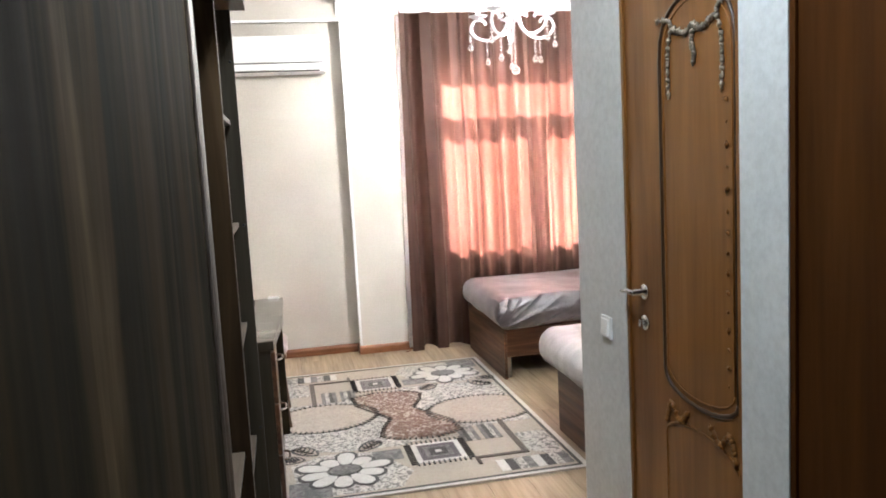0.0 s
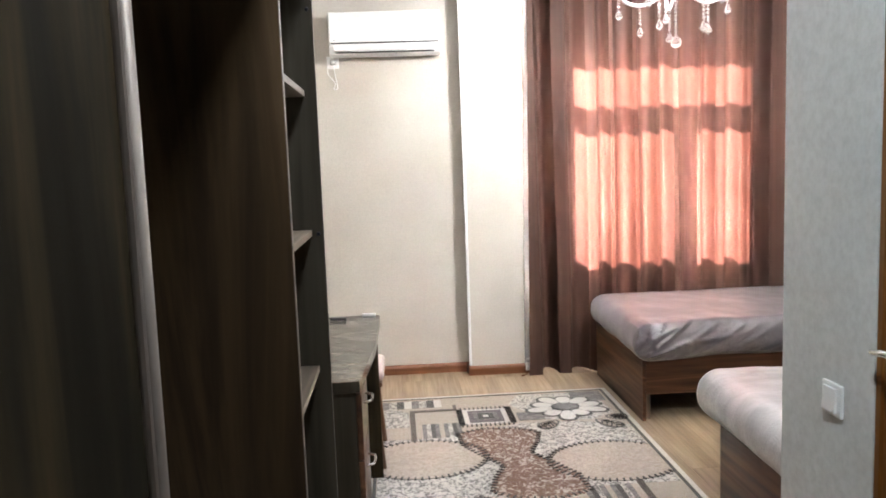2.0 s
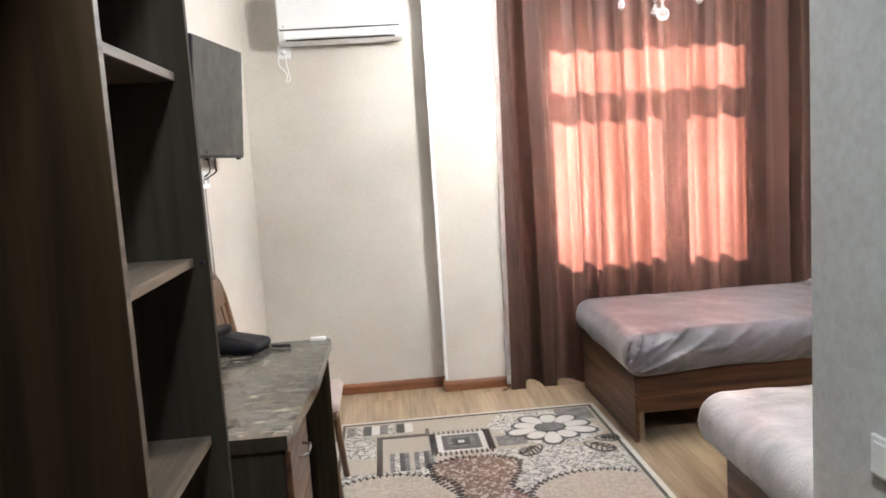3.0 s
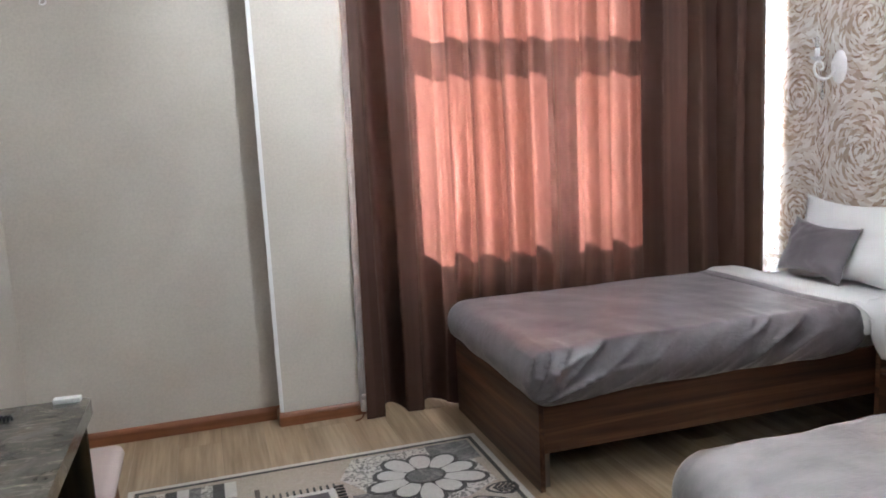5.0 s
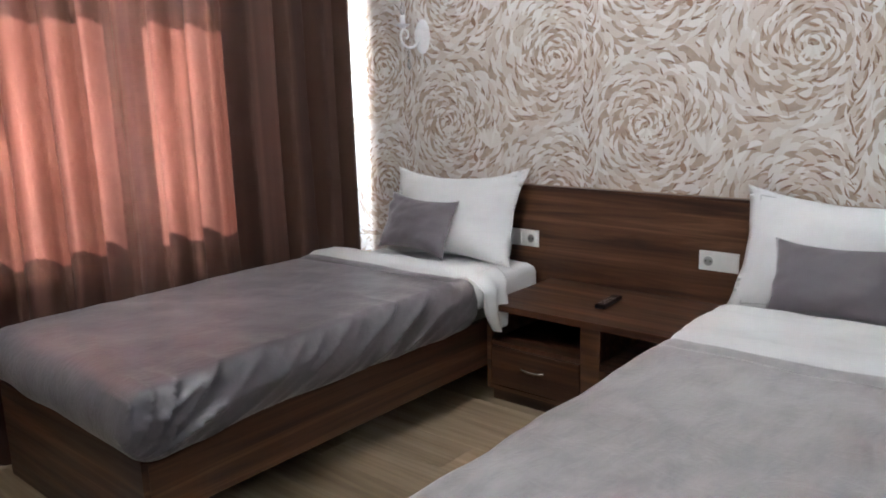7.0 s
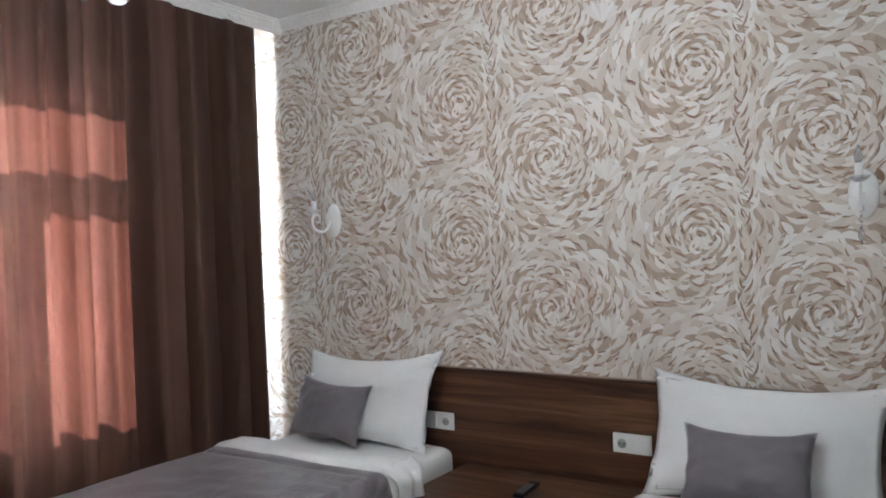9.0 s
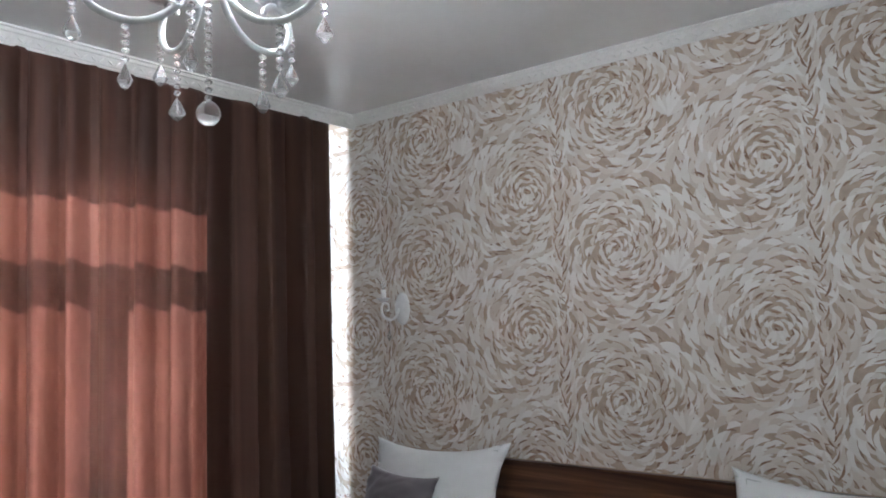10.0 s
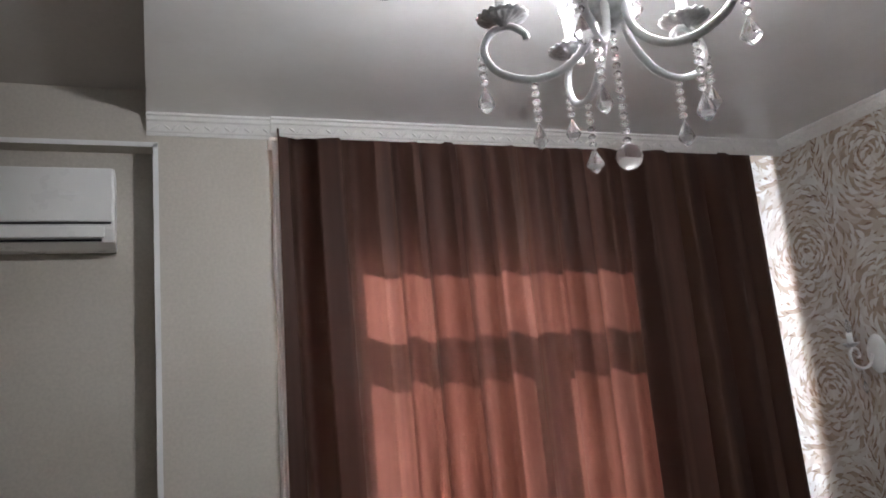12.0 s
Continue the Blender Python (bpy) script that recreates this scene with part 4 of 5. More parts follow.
part("top_rail", moved(slab([(-0.17, 0), (0.17, 0), (0.13, 0.085), (0.05, 0.13), (-0.05, 0.13), (-0.13, 0.085)], -0.011, 0.011), Matrix.Translation(back_at(0, 0.885)) @ pose(0, 0, 0, 90, 0, 90)), M_CHAIR, ch)
part("splat", moved(rbox((-0.007, -0.078, 0), (0.007, 0.078, 0.47), 0.004), Matrix.Translation(back_at(0, 0.44)) @ pose(0, 0, 0, 0, -9.5, 0)), M_CHAIR, ch, "broad central splat")
for y in (-0.135, 0.135):
    part("slat", moved(rbox((-0.006, -0.032, 0), (0.006, 0.032, 0.46), 0.003), Matrix.Translation(back_at(y, 0.44)) @ pose(0, 0, 0, 0, -9.5, 0)), M_CHAIR, ch)

# ---- wardrobe ----
WY1 = 2.73
wd = thing("wardrobe", pose(0, 0, 0), "dark wood-grain wardrobe with a sliding door and open shelves", "wardrobe")
part("end_panel", rbox((XL + 0.002, 2.712, 0), (-0.040, WY1, 2.02), 0.001), M_GREYPANEL, wd, "greyish end panel with screw heads")
part("partition", rbox((XL + 0.01, 2.317, 0.03), (-0.067, 2.333, 2.02), 0.001), M_INNER, wd)
part("partition_edge", boxes(((-0.0668, 2.316, 0.03), (-0.0655, 2.334, 2.02))), M_SHELF, wd, "pale edge band")
part("back", boxes(((XL + 0.002, Y0 + 0.3, 0), (XL + 0.010, 2.712, 2.02))), M_INNER, wd)
part("plinth", boxes(((XL + 0.01, Y0 + 0.3, 0), (-0.09, 2.712, 0.06))), M_WALNUT_Y, wd)
for z in (1.655, 1.310, 0.962, 0.555, 0.09):
    part("shelf", rbox((XL + 0.01, 2.3335, z - 0.016), (-0.068, 2.7115, z), 0.001), M_SHELF, wd, "shelf board with a pale edge")
part("shelf", rbox((XL + 0.01, 1.2, 0.625), (-0.085, 2.3165, 0.641), 0.001), M_SHELF, wd, "shelf board with a pale edge")
part("top_fascia", rbox((XL + 0.002, Y0 + 0.3, 2.02), (0.010, WY1 + 0.002, 2.32), 0.002), M_WALNUT_Y, wd)
for z in (1.30, 0.58, 0.12, 1.85):
    part("screw_cap", moved(lathe([(0.001, 0), (0.005, 0), (0.004, 0.002), (0.001, 0.0022)], 10), pose(-0.052, 2.7118, z, 90, 0, 0)), M_BLACK, wd)
sd = part("sliding_door", rbox((-0.074, -0.55, 0.062), (-0.052, 1.342, 2.018), 0.001), M_WALNUT_Z, wd)
part("edge_profile", joined(rbox((-0.078, 1.341, 0.062), (-0.046, 1.363, 2.018), 0.004), tube([(-0.046, 1.352, 0.063), (-0.046, 1.352, 2.017)], 0.006, 8)), M_ALU, sd, "brushed metal grip profile")
part("sliding_door", rbox((-0.100, Y0 + 0.31, 0.062), (-0.080, -0.30, 2.018), 0.001), M_WALNUT_Z, wd)
tray = thing("oval_dish", pose(-0.300, 2.215, 0.641, 0, 0, 90), "white oval dish with a dark rim on the wardrobe shelf", "dish")
part("bowl", moved(lathe([(0.05, 0), (0.075, 0.01), (0.098, 0.052), (0.104, 0.058), (0.096, 0.064), (0.05, 0.071), (0.001, 0.073)], 28), Matrix.Diagonal((0.85, 1.35, 1, 1))), M_WHITE, tray)
part("rim", moved(tube([(0.104 * math.cos(2 * math.pi * i / 40), 0.104 * math.sin(2 * math.pi * i / 40), 0.058) for i in range(41)], 0.004, 6), Matrix.Diagonal((0.85, 1.35, 1, 1))), M_BLACK, tray, "black rim")

# ---- corridor ceiling lamp, lit ----
lamp = thing("ceiling_lamp", pose(0.35, 1.40, ZU), "round white ceiling lamp in the corridor, lit", "ceiling lamp")
part("base", lathe([(0.001, -0.001), (0.11, -0.001), (0.115, -0.02), (0.001, -0.021)][::-1], 28), M_ENAMEL, lamp)
part("shade", lathe([(0.001, -0.075), (0.05, -0.072), (0.09, -0.055), (0.105, -0.0215), (0.001, -0.0212)], 28), M_LAMP, lamp, "frosted glass shade")

# ---- light switch ----
sw = thing("light_switch", pose(XC, 2.553, 0.852, 0, 0, 90), "white light switch on the pale wallpaper", "switch")
part("plate", rbox((-0.041, 0, -0.041), (0.041, 0.010, 0.041), 0.004), M_WHITE, sw)
part("rocker", moved(rbox((-0.028, 0, -0.030), (0.028, 0.008, 0.030), 0.002), pose(0, 0.009, 0, 4, 0, 0)), M_WHITE, sw)


# ---- beds ----
FOOT, HEAD = 1.465, 3.55


def bed(y0, y1, label):
    b = thing("bed", pose((FOOT + HEAD) / 2, (y0 + y1) / 2, 0), label, "bed", "single beds")
    hx, hy = (HEAD - FOOT) / 2, (y1 - y0) / 2
    part("foot_panel", rbox((-hx, -hy, 0.0), (-hx + 0.02, hy, 0.36), 0.0015), M_WALNUT_Y, b)
    for s in (-1, 1):
        lo, hi = sorted((s * hy, s * (hy - 0.02)))
        part("side_rail", rbox((-hx + 0.0205, lo, 0.152), (hx, hi, 0.36), 0.0015), M_WALNUT, b)
        part("leg", rbox((-hx + 0.03, s * (hy - 0.045) - 0.012, 0), (-hx + 0.055, s * (hy - 0.045) + 0.012, 0.30), 0.002), M_ALU, b, "grey metal leg")
        part("leg", rbox((hx - 0.08, s * (hy - 0.045) - 0.012, 0), (hx - 0.055, s * (hy - 0.045) + 0.012, 0.30), 0.002), M_ALU, b, "grey metal leg")
    part("base_board", boxes(((-hx + 0.021, -hy + 0.021, 0.28), (hx, hy - 0.021, 0.298))), M_WALNUT, b)
    return b


def mattress(y0, y1):
    return single("mattress", soft_block((FOOT + 0.03, y0 + 0.035, 0.299), (HEAD - 0.015, y1 - 0.03, 0.515), (0.05, 0.05, 0.05), 0.045, 0.006, 5.0), M_LINEN, "white mattress in a cotton sheet", "mattress", "mattresses")


def duvet(x0, x1, y0, y1, seed, mat, label):
    cx, cy = x0, y0

    def crumple(p):
        # the near foot corner is bunched and the sides hang unevenly
        d = math.hypot(p.x - cx - 0.10, p.y - cy - 0.06)
        k = math.exp(-(d / 0.20) ** 2)
        p = p + Vector((-0.012, -0.020, -0.012)) * k + Vector((-0.3, -0.6, 0.7)) * 0.018 * k * noise.noise(Vector((p.x * 7 + p.z * 6, p.y * 6 + p.z * 9, seed)))
        # long diagonal creases along the near side
        e = math.exp(-((p.y - cy) / 0.16) ** 2)
        th = math.atan2(p.z - 0.34, p.x - cx + 0.02)
        fan = (1 - abs(math.sin(12.0 * th + 1.3 * noise.noise(Vector((p.x * 2.2, p.z * 2.5, seed)))))) ** 4
        p = p + Vector((0, -0.85, 0.35)) * 0.036 * e * fan * math.exp(-((p.x - cx) / 0.45) ** 2) * (p.z > 0.37)
        # narrow folds that climb away from the corner
        for rate, slope, high in ((30.0, 0.50, 0.020), (52.0, 0.72, 0.011)):
            phase = rate * ((p.z - 0.34) - slope * (p.x - cx)) + 1.8 * noise.noise(Vector((p.x * 2.5, p.z * 3, seed + rate)))
            ridge = (1 - abs(math.sin(phase))) ** 3
            p = p + Vector((0, -1, 0.3)) * high * e * ridge * max(0, 0.55 + 1.2 * noise.noise(Vector((p.x * 2.6, rate, seed))))
        s = math.sin(9 * p.x + 13 * p.y + 4 * noise.noise(Vector((p.x * 2, p.y * 2, seed))))
        if p.z > 0.5:
            p = p + Vector((0, 0, 0.005 * s * abs(noise.noise(Vector((p.x * 1.6, p.y * 1.6, seed + 3))))))
        if p.z > 0.5:
            # the groove along the seam
            near = abs(p.x - x1 + 0.16 - 0.02 * math.sin(4 * p.y))
            p = p + Vector((0, 0, -0.006 * math.exp(-(near / 0.016) ** 2)))
        if p.z < 0.43:
            p = p + Vector((0, 0, 0.010 * noise.noise(Vector((p.x * 5, p.y * 5, seed)))))
        return p

    bm = soft_block((x0, y0, 0.352), (x1, y1, 0.565), (0.10, 0.065, 0.10), 0.012, 0.008, 3.2, seed, crumple)
    d = thing("duvet", pose(0, 0, 0), label, "duvet", "grey duvets")
    near = sorted((v.co.copy() for v in bm.verts if v.co.z > 0.52 and abs(v.co.x - x1 + 0.16) < 0.0065), key=lambda p: p.y)
    line = [sum(near[i:i + 5], Vector()) / 5 + Vector((0, 0, 0.001)) for i in range(0, len(near) - 5, 4)]
    part("cover", bm, mat, d)
    if len(line) > 3:
        part("seam", tube(line, 0.0018, 6), mat, d, "stitched seam")
    return d


def sheet_fold(x0, x1, y0, y1, seed, flap):
    """The white top sheet turned back over the duvet; flap: the corner that hangs down."""
    f = thing("sheet", pose(0, 0, 0), "white top sheet folded back over the duvet", "sheet", "folded sheets")

    def wave(p):
        q = (p.y - y0) / (y1 - y0)
        return p + Vector((0.05 * (1 - q) + 0.012 * noise.noise(Vector((p.y * 4, p.x * 3, seed))), 0, 0.006 * noise.noise(Vector((p.x * 14, p.y * 5, seed)))))

    part("fold", soft_block((x0, y0, 0.42), (x1, y1, 0.582), (0.035, 0.07, 0.09), 0.02, 0.007, 7.0, seed, wave), M_LINEN, f)
    if flap:
        bm = bmesh.new()
        nx, nz = 18, 22
        rows = []
        for k in range(nz + 1):
            v = k / nz
            row = []
            for i in range(nx + 1):
                u = i / nx
                xa, xb = x0 + 0.040 + 0.10 * v, x0 + 0.262 - 0.035 * v
                x = xa + (xb - xa) * u + 0.008 * math.sin(7 * v + 3 * u)
                z = 0.575 - (0.235 + 0.030 * math.sin(3.0 * u + 0.4) - 0.05 * u) * v
                y = y0 - 0.026 + 0.075 * max(0, 1 - 3.2 * v) ** 2 + 0.013 * math.sin(u * 13 + v * 2.5) * min(1, 0.15 + 1.6 * v) - 0.012 * math.sin(u * math.pi)
                row.append(bm.verts.new((x, y, z)))
            rows.append(row)
        for a, b in zip(rows, rows[1:]):
            for i in range(nx):
                bm.faces.new((a[i], a[i + 1], b[i + 1], b[i]))
        geom = bmesh.ops.extrude_face_region(bm, geom=list(bm.faces))
        bmesh.ops.translate(bm, vec=(0, 0.006, 0), verts=[g for g in geom["geom"] if isinstance(g, bmesh.types.BMVert)])
        part("flap", smooth(bm), M_LINEN, f)
    return f


bed(4.84, 5.81, "dark walnut-laminate single bed by the window")
mattress(4.84, 5.81)
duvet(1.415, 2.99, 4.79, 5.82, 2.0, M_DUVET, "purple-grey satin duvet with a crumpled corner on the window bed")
sheet_fold(2.87, 3.06, 4.787, 5.815, 1.0, True)
bed(2.85, 3.82, "dark walnut-laminate single bed beside the bathroom wall")
mattress(2.85, 3.82)
duvet(1.375, 2.78, 2.835, 3.905, 9.0, M_DUVET_LIT, "grey satin duvet lying smooth on the second bed, its stronger light put into the colour")
sheet_fold(2.70, 3.13, 2.835, 3.895, 6.0, False)

PILLOW = "white cotton pillow with a flat border leaning on the headboard"
for pw, ear, seed, m in ((0.84, 0.24, 1.0, pose(3.435, 5.335, 0.713, 21, 2, 90)), (0.83, 0.22, 5.0, pose(3.435, 3.515, 0.705, 21, -1, 90))):
    pil = thing("pillow", m, PILLOW, "pillow", "white pillows")
    part("case", pillow_mesh(pw, 0.50, 0.17, 0.13, seed, ear), M_LINEN, pil)
    for out in (-0.009, 0.009):
        part("seam", pillow_seam(pw, 0.50, 0.13, ear, out), M_SEAM, pil, "stitched seam of the border")
CUSH = "small grey velvet cushion propped against the pillow"
single("cushion", pillow_mesh(0.43, 0.30, 0.11, 0.0, 2.0, 0.2), M_CUSHION, CUSH, "cushion", "grey cushions", pose(3.285, 5.43, 0.683, 24, -3, 90))
single("cushion", pillow_mesh(0.44, 0.29, 0.11, 0.0, 7.0, 0.2), M_CUSHION, CUSH, "cushion", "grey cushions", pose(3.265, 3.53, 0.660, 24, 1, 90))

# ---- headboard, bedside cabinet ----
hb = thing("headboard", pose(3.57, 4.22, 0), "long dark walnut headboard panel along the wall", "headboard")
part("panel", rbox((-0.012, -1.405, 0.0), (0.0135, 1.40, 0.872), 0.0015), M_WALNUT_Y, hb)
part("top_edge", rbox((-0.0135, -1.405, 0.866), (0.0135, 1.40, 0.876), 0.001), M_WALNUT_Y, hb)
wall_socket(pose(3.558, 4.976, 0.6215, 0, 0, 90), "white double wall socket on the headboard", "or")
wall_socket(pose(3.558, 4.033, 0.619, 0, 0, 90), "white double wall socket on the headboard beside the pillow", "ro")

ns = thing("bedside_cabinet", pose(3.30, 4.33, 0), "dark walnut bedside cabinet with two open niches and drawers", "bedside cabinet")
F, B, Hh = -0.258, 0.257, 0.497
part("top", rbox((F - 0.005, -Hh, 0.412), (B, Hh, 0.440), 0.0015), M_WALNUT_Y, ns)
part("plinth", rbox((F + 0.03, -Hh + 0.01, 0.0), (F + 0.046, Hh - 0.01, 0.06), 0.001), M_WALNUT_Y, ns)
part("bottom_board", rbox((F, -Hh, 0.060), (B, Hh, 0.078), 0.001), M_WALNUT_Y, ns)
part("back_panel", boxes(((B - 0.012, -Hh + 0.02, 0.0785), (B, Hh - 0.02, 0.4115))), M_WALNUT_Y, ns)
for y0, y1 in ((-Hh, -Hh + 0.022), (Hh - 0.022, Hh), (-0.042, 0.042)):
    part("upright", rbox((F, y0, 0.0785), (B - 0.013, y1, 0.4115), 0.001), M_WALNUT_Y, ns)
for s in (-1, 1):
    lo, hi = sorted((s * 0.0425, s * (Hh - 0.0225)))
    part("niche_shelf", rbox((F + 0.004, lo, 0.258), (B - 0.013, hi, 0.276), 0.001), M_WALNUT_Y, ns)
    d = part("drawer", rbox((F - 0.004, lo + 0.003, 0.082), (F + 0.014, hi - 0.003, 0.254), 0.0015), M_WALNUT_Y, ns)
    c = (lo + hi) / 2
    part("handle", tube(spline([(F - 0.003, c - 0.055, 0.185), (F - 0.020, c - 0.046, 0.183), (F - 0.024, c, 0.179), (F - 0.020, c + 0.046, 0.183), (F - 0.003, c + 0.055, 0.185)]), 0.0048, 8), M_CHROME, d, "bright metal bow handle")
rc = thing("remote_control", pose(3.31, 4.395, 0.44, 0, 0, 4), "black remote control lying on the bedside cabinet", "remote control")
part("body", rbox((-0.09, -0.022, 0.0), (0.09, 0.022, 0.018), 0.006, 3), M_BLACK, rc)
for i in range(6):
    for j in (-1, 0, 1):
        part("button", moved(lathe([(0.001, 0), (0.0045, 0), (0.004, 0.0018), (0.001, 0.002)], 8), pose(-0.062 + 0.02 * i, j * 0.012, 0.0178)), M_GREYPL, rc)


# ---- printed roses of the wallpaper ----
ROLL, REPEAT = 1.08, 0.656
ROSES = ((4.38, 1.812), (4.825, 2.116))


def stroke_outline(y, z, ang, length, width, bend):
    """A pointed petal as an outline in the wall's plane."""
    spine, out = [], []
    for i in range(6):
        q = i / 5 - 0.5
        a = ang + bend * q
        spine.append((y + length * q * math.cos(a) - bend * length * 0.25 * (0.25 - q * q) * -math.sin(ang) * 2, z + length * q * math.sin(a) - bend * length * 0.25 * (0.25 - q * q) * math.cos(ang) * 2))
    half = (0.12, 0.75, 1.0, 0.92, 0.6, 0.05)
    nrm = (-math.sin(ang), math.cos(ang))
    for side in (1, -1):
        pts = [(p[0] + side * h * width / 2 * nrm[0], p[1] + side * h * width / 2 * nrm[1]) for p, h in zip(spine, half)]
        out += pts if side > 0 else pts[::-1]
    return out


def rose_tile():
    """All strokes of one repeat: (kind, outline), in the order in which they are printed."""
    rnd = random.Random(11)
    out = []

    def ours(y, z, n):
        best = None
        for m, (cy, cz) in enumerate(ROSES):
            for a in (-1, 0, 1):
                for b in (-1, 0, 1):
                    d = math.hypot(y - cy - a * ROLL, z - cz - b * REPEAT) * (1.0, 1.04)[m]
                    if best is None or d < best[0]:
                        best = (d, m, a, b)
        return best[1:] == (n, 0, 0)

    def stem():
        y0 = ROSES[0][0] + 0.275
        for k in range(30):
            z = ROSES[0][1] - 0.36 + REPEAT * k / 30 + rnd.uniform(-0.01, 0.01)
            side = 1 if k % 2 else -1
            ang = math.pi / 2 - side * rnd.uniform(0.18, 0.55)
            dy = side * rnd.uniform(0.012, 0.040)
            out.append(("beige" if rnd.random() < 0.5 else "pale", stroke_outline(y0 + dy, z, ang, rnd.uniform(0.06, 0.10), rnd.uniform(0.010, 0.017), side * 0.4)))
            if k % 3:
                out.append(("fleck", stroke_outline(y0 + dy * 0.6, z - 0.02, ang, rnd.uniform(0.04, 0.07), rnd.uniform(0.006, 0.010), side * 0.3)))

    rings = [0.40 - 0.0235 * k for k in range(17)]
    for n, (cy, cz) in enumerate(ROSES):
        wind = (0.20, -0.16)[n]
        for r in rings:
            ln = min(0.095, 0.034 + 0.24 * r)
            count = max(4, round(2 * math.pi * r / (ln * 0.55)))
            start = rnd.random()
            for j in range(count):
                th = 2 * math.pi * (j + start + rnd.uniform(-0.3, 0.3)) / count
                rr = r + rnd.gauss(0, 0.007)
                y, z = cy + rr * math.cos(th), cz + rr * 1.05 * math.sin(th)
                if not ours(y, z, n):
                    continue
                ang = th + math.pi / 2 + wind + rnd.gauss(0, 0.32)
                if rnd.random() < 0.5:
                    ang += math.pi
                size = rnd.uniform(0.75, 1.25)
                pale = rnd.random() < (0.80 if r < 0.11 else 0.52)
                width = (0.013 + 0.045 * min(r, 0.30)) * rnd.uniform(0.7, 1.4)
                if rnd.random() < 0.90:
                    out.append(("pale" if pale else "beige", stroke_outline(y, z, ang, ln * size, width, 0.55 if math.cos(ang - th - math.pi / 2) > 0 else -0.55)))
                if rnd.random() < 0.60:
                    th2 = th + rnd.uniform(-0.4, 0.4) * ln / max(r, 0.05)
                    r2 = rr - 0.010
                    out.append(("fleck", stroke_outline(cy + r2 * math.cos(th2), cz + r2 * 1.05 * math.sin(th2), ang + rnd.gauss(0, 0.12), ln * rnd.uniform(0.45, 0.85), rnd.uniform(0.004, 0.0095), 0.3)))
        for j in range(5):
            th = 3.6 + 0.5 * j
            out.append(("pale", stroke_outline(cy + 0.030 * math.cos(th), cz - 0.005 + 0.030 * math.sin(th), th + rnd.gauss(0, 0.2), 0.055, 0.017, 0.2)))
    stem()
    cy, cz = ROSES[0]
    out.append(("fleck", stroke_outline(cy - 0.17, cz - 0.165, 1.2, 0.05, 0.026, 0.1)))
    for j in range(8):
        ang = math.pi - 0.35 - 0.26 * j
        out.append(("pale", stroke_outline(cy - 0.255 + 0.055 * math.cos(ang), cz - 0.115 + 0.055 * math.sin(ang), ang, rnd.uniform(0.085, 0.115), rnd.uniform(0.018, 0.026), 0.25)))
    return out


def print_roses():
    tile = rose_tile()
    inks = {"pale": M_PETAL, "beige": M_PETAL_BEIGE, "fleck": M_FLECK}
    names = {"pale": "pale_petals", "beige": "beige_petals", "fleck": "brown_flecks"}
    bags = {kind: ([], []) for kind in inks}
    lo_y, hi_y, hi_z = YB + 0.001, YF - 0.001, ZB + 0.03
    for a in range(-2, 3):
        for b in range(-3, 3):
            for order, (kind, line) in enumerate(tile):
                pts = [(y + a * ROLL, z + b * REPEAT) for y, z in line]
                lo_z = 0.06 if min(p[0] for p in pts) > 5.63 else 0.880
                if max(p[0] for p in pts) < lo_y or min(p[0] for p in pts) > hi_y or max(p[1] for p in pts) < lo_z or min(p[1] for p in pts) > hi_z:
                    continue
                x = XR - 0.0004 - 0.000001 * order
                verts, faces = bags[kind]
                first = len(verts)
                verts.extend((x, min(max(y, lo_y), hi_y), min(max(z, lo_z), hi_z)) for y, z in pts)
                faces.append(tuple(range(first, first + len(pts))))
    for kind, (verts, faces) in bags.items():
        me = bpy.data.meshes.new(names[kind])
        me.from_pydata(verts, [], faces)
        me.materials.append(inks[kind])
        ob = new(names[kind], me)
        ob.parent = bpy.data.objects["wall_right"]
        tagged(ob, "printed brush-stroke petals of the wallpaper roses", kind="stuff")


print_roses()


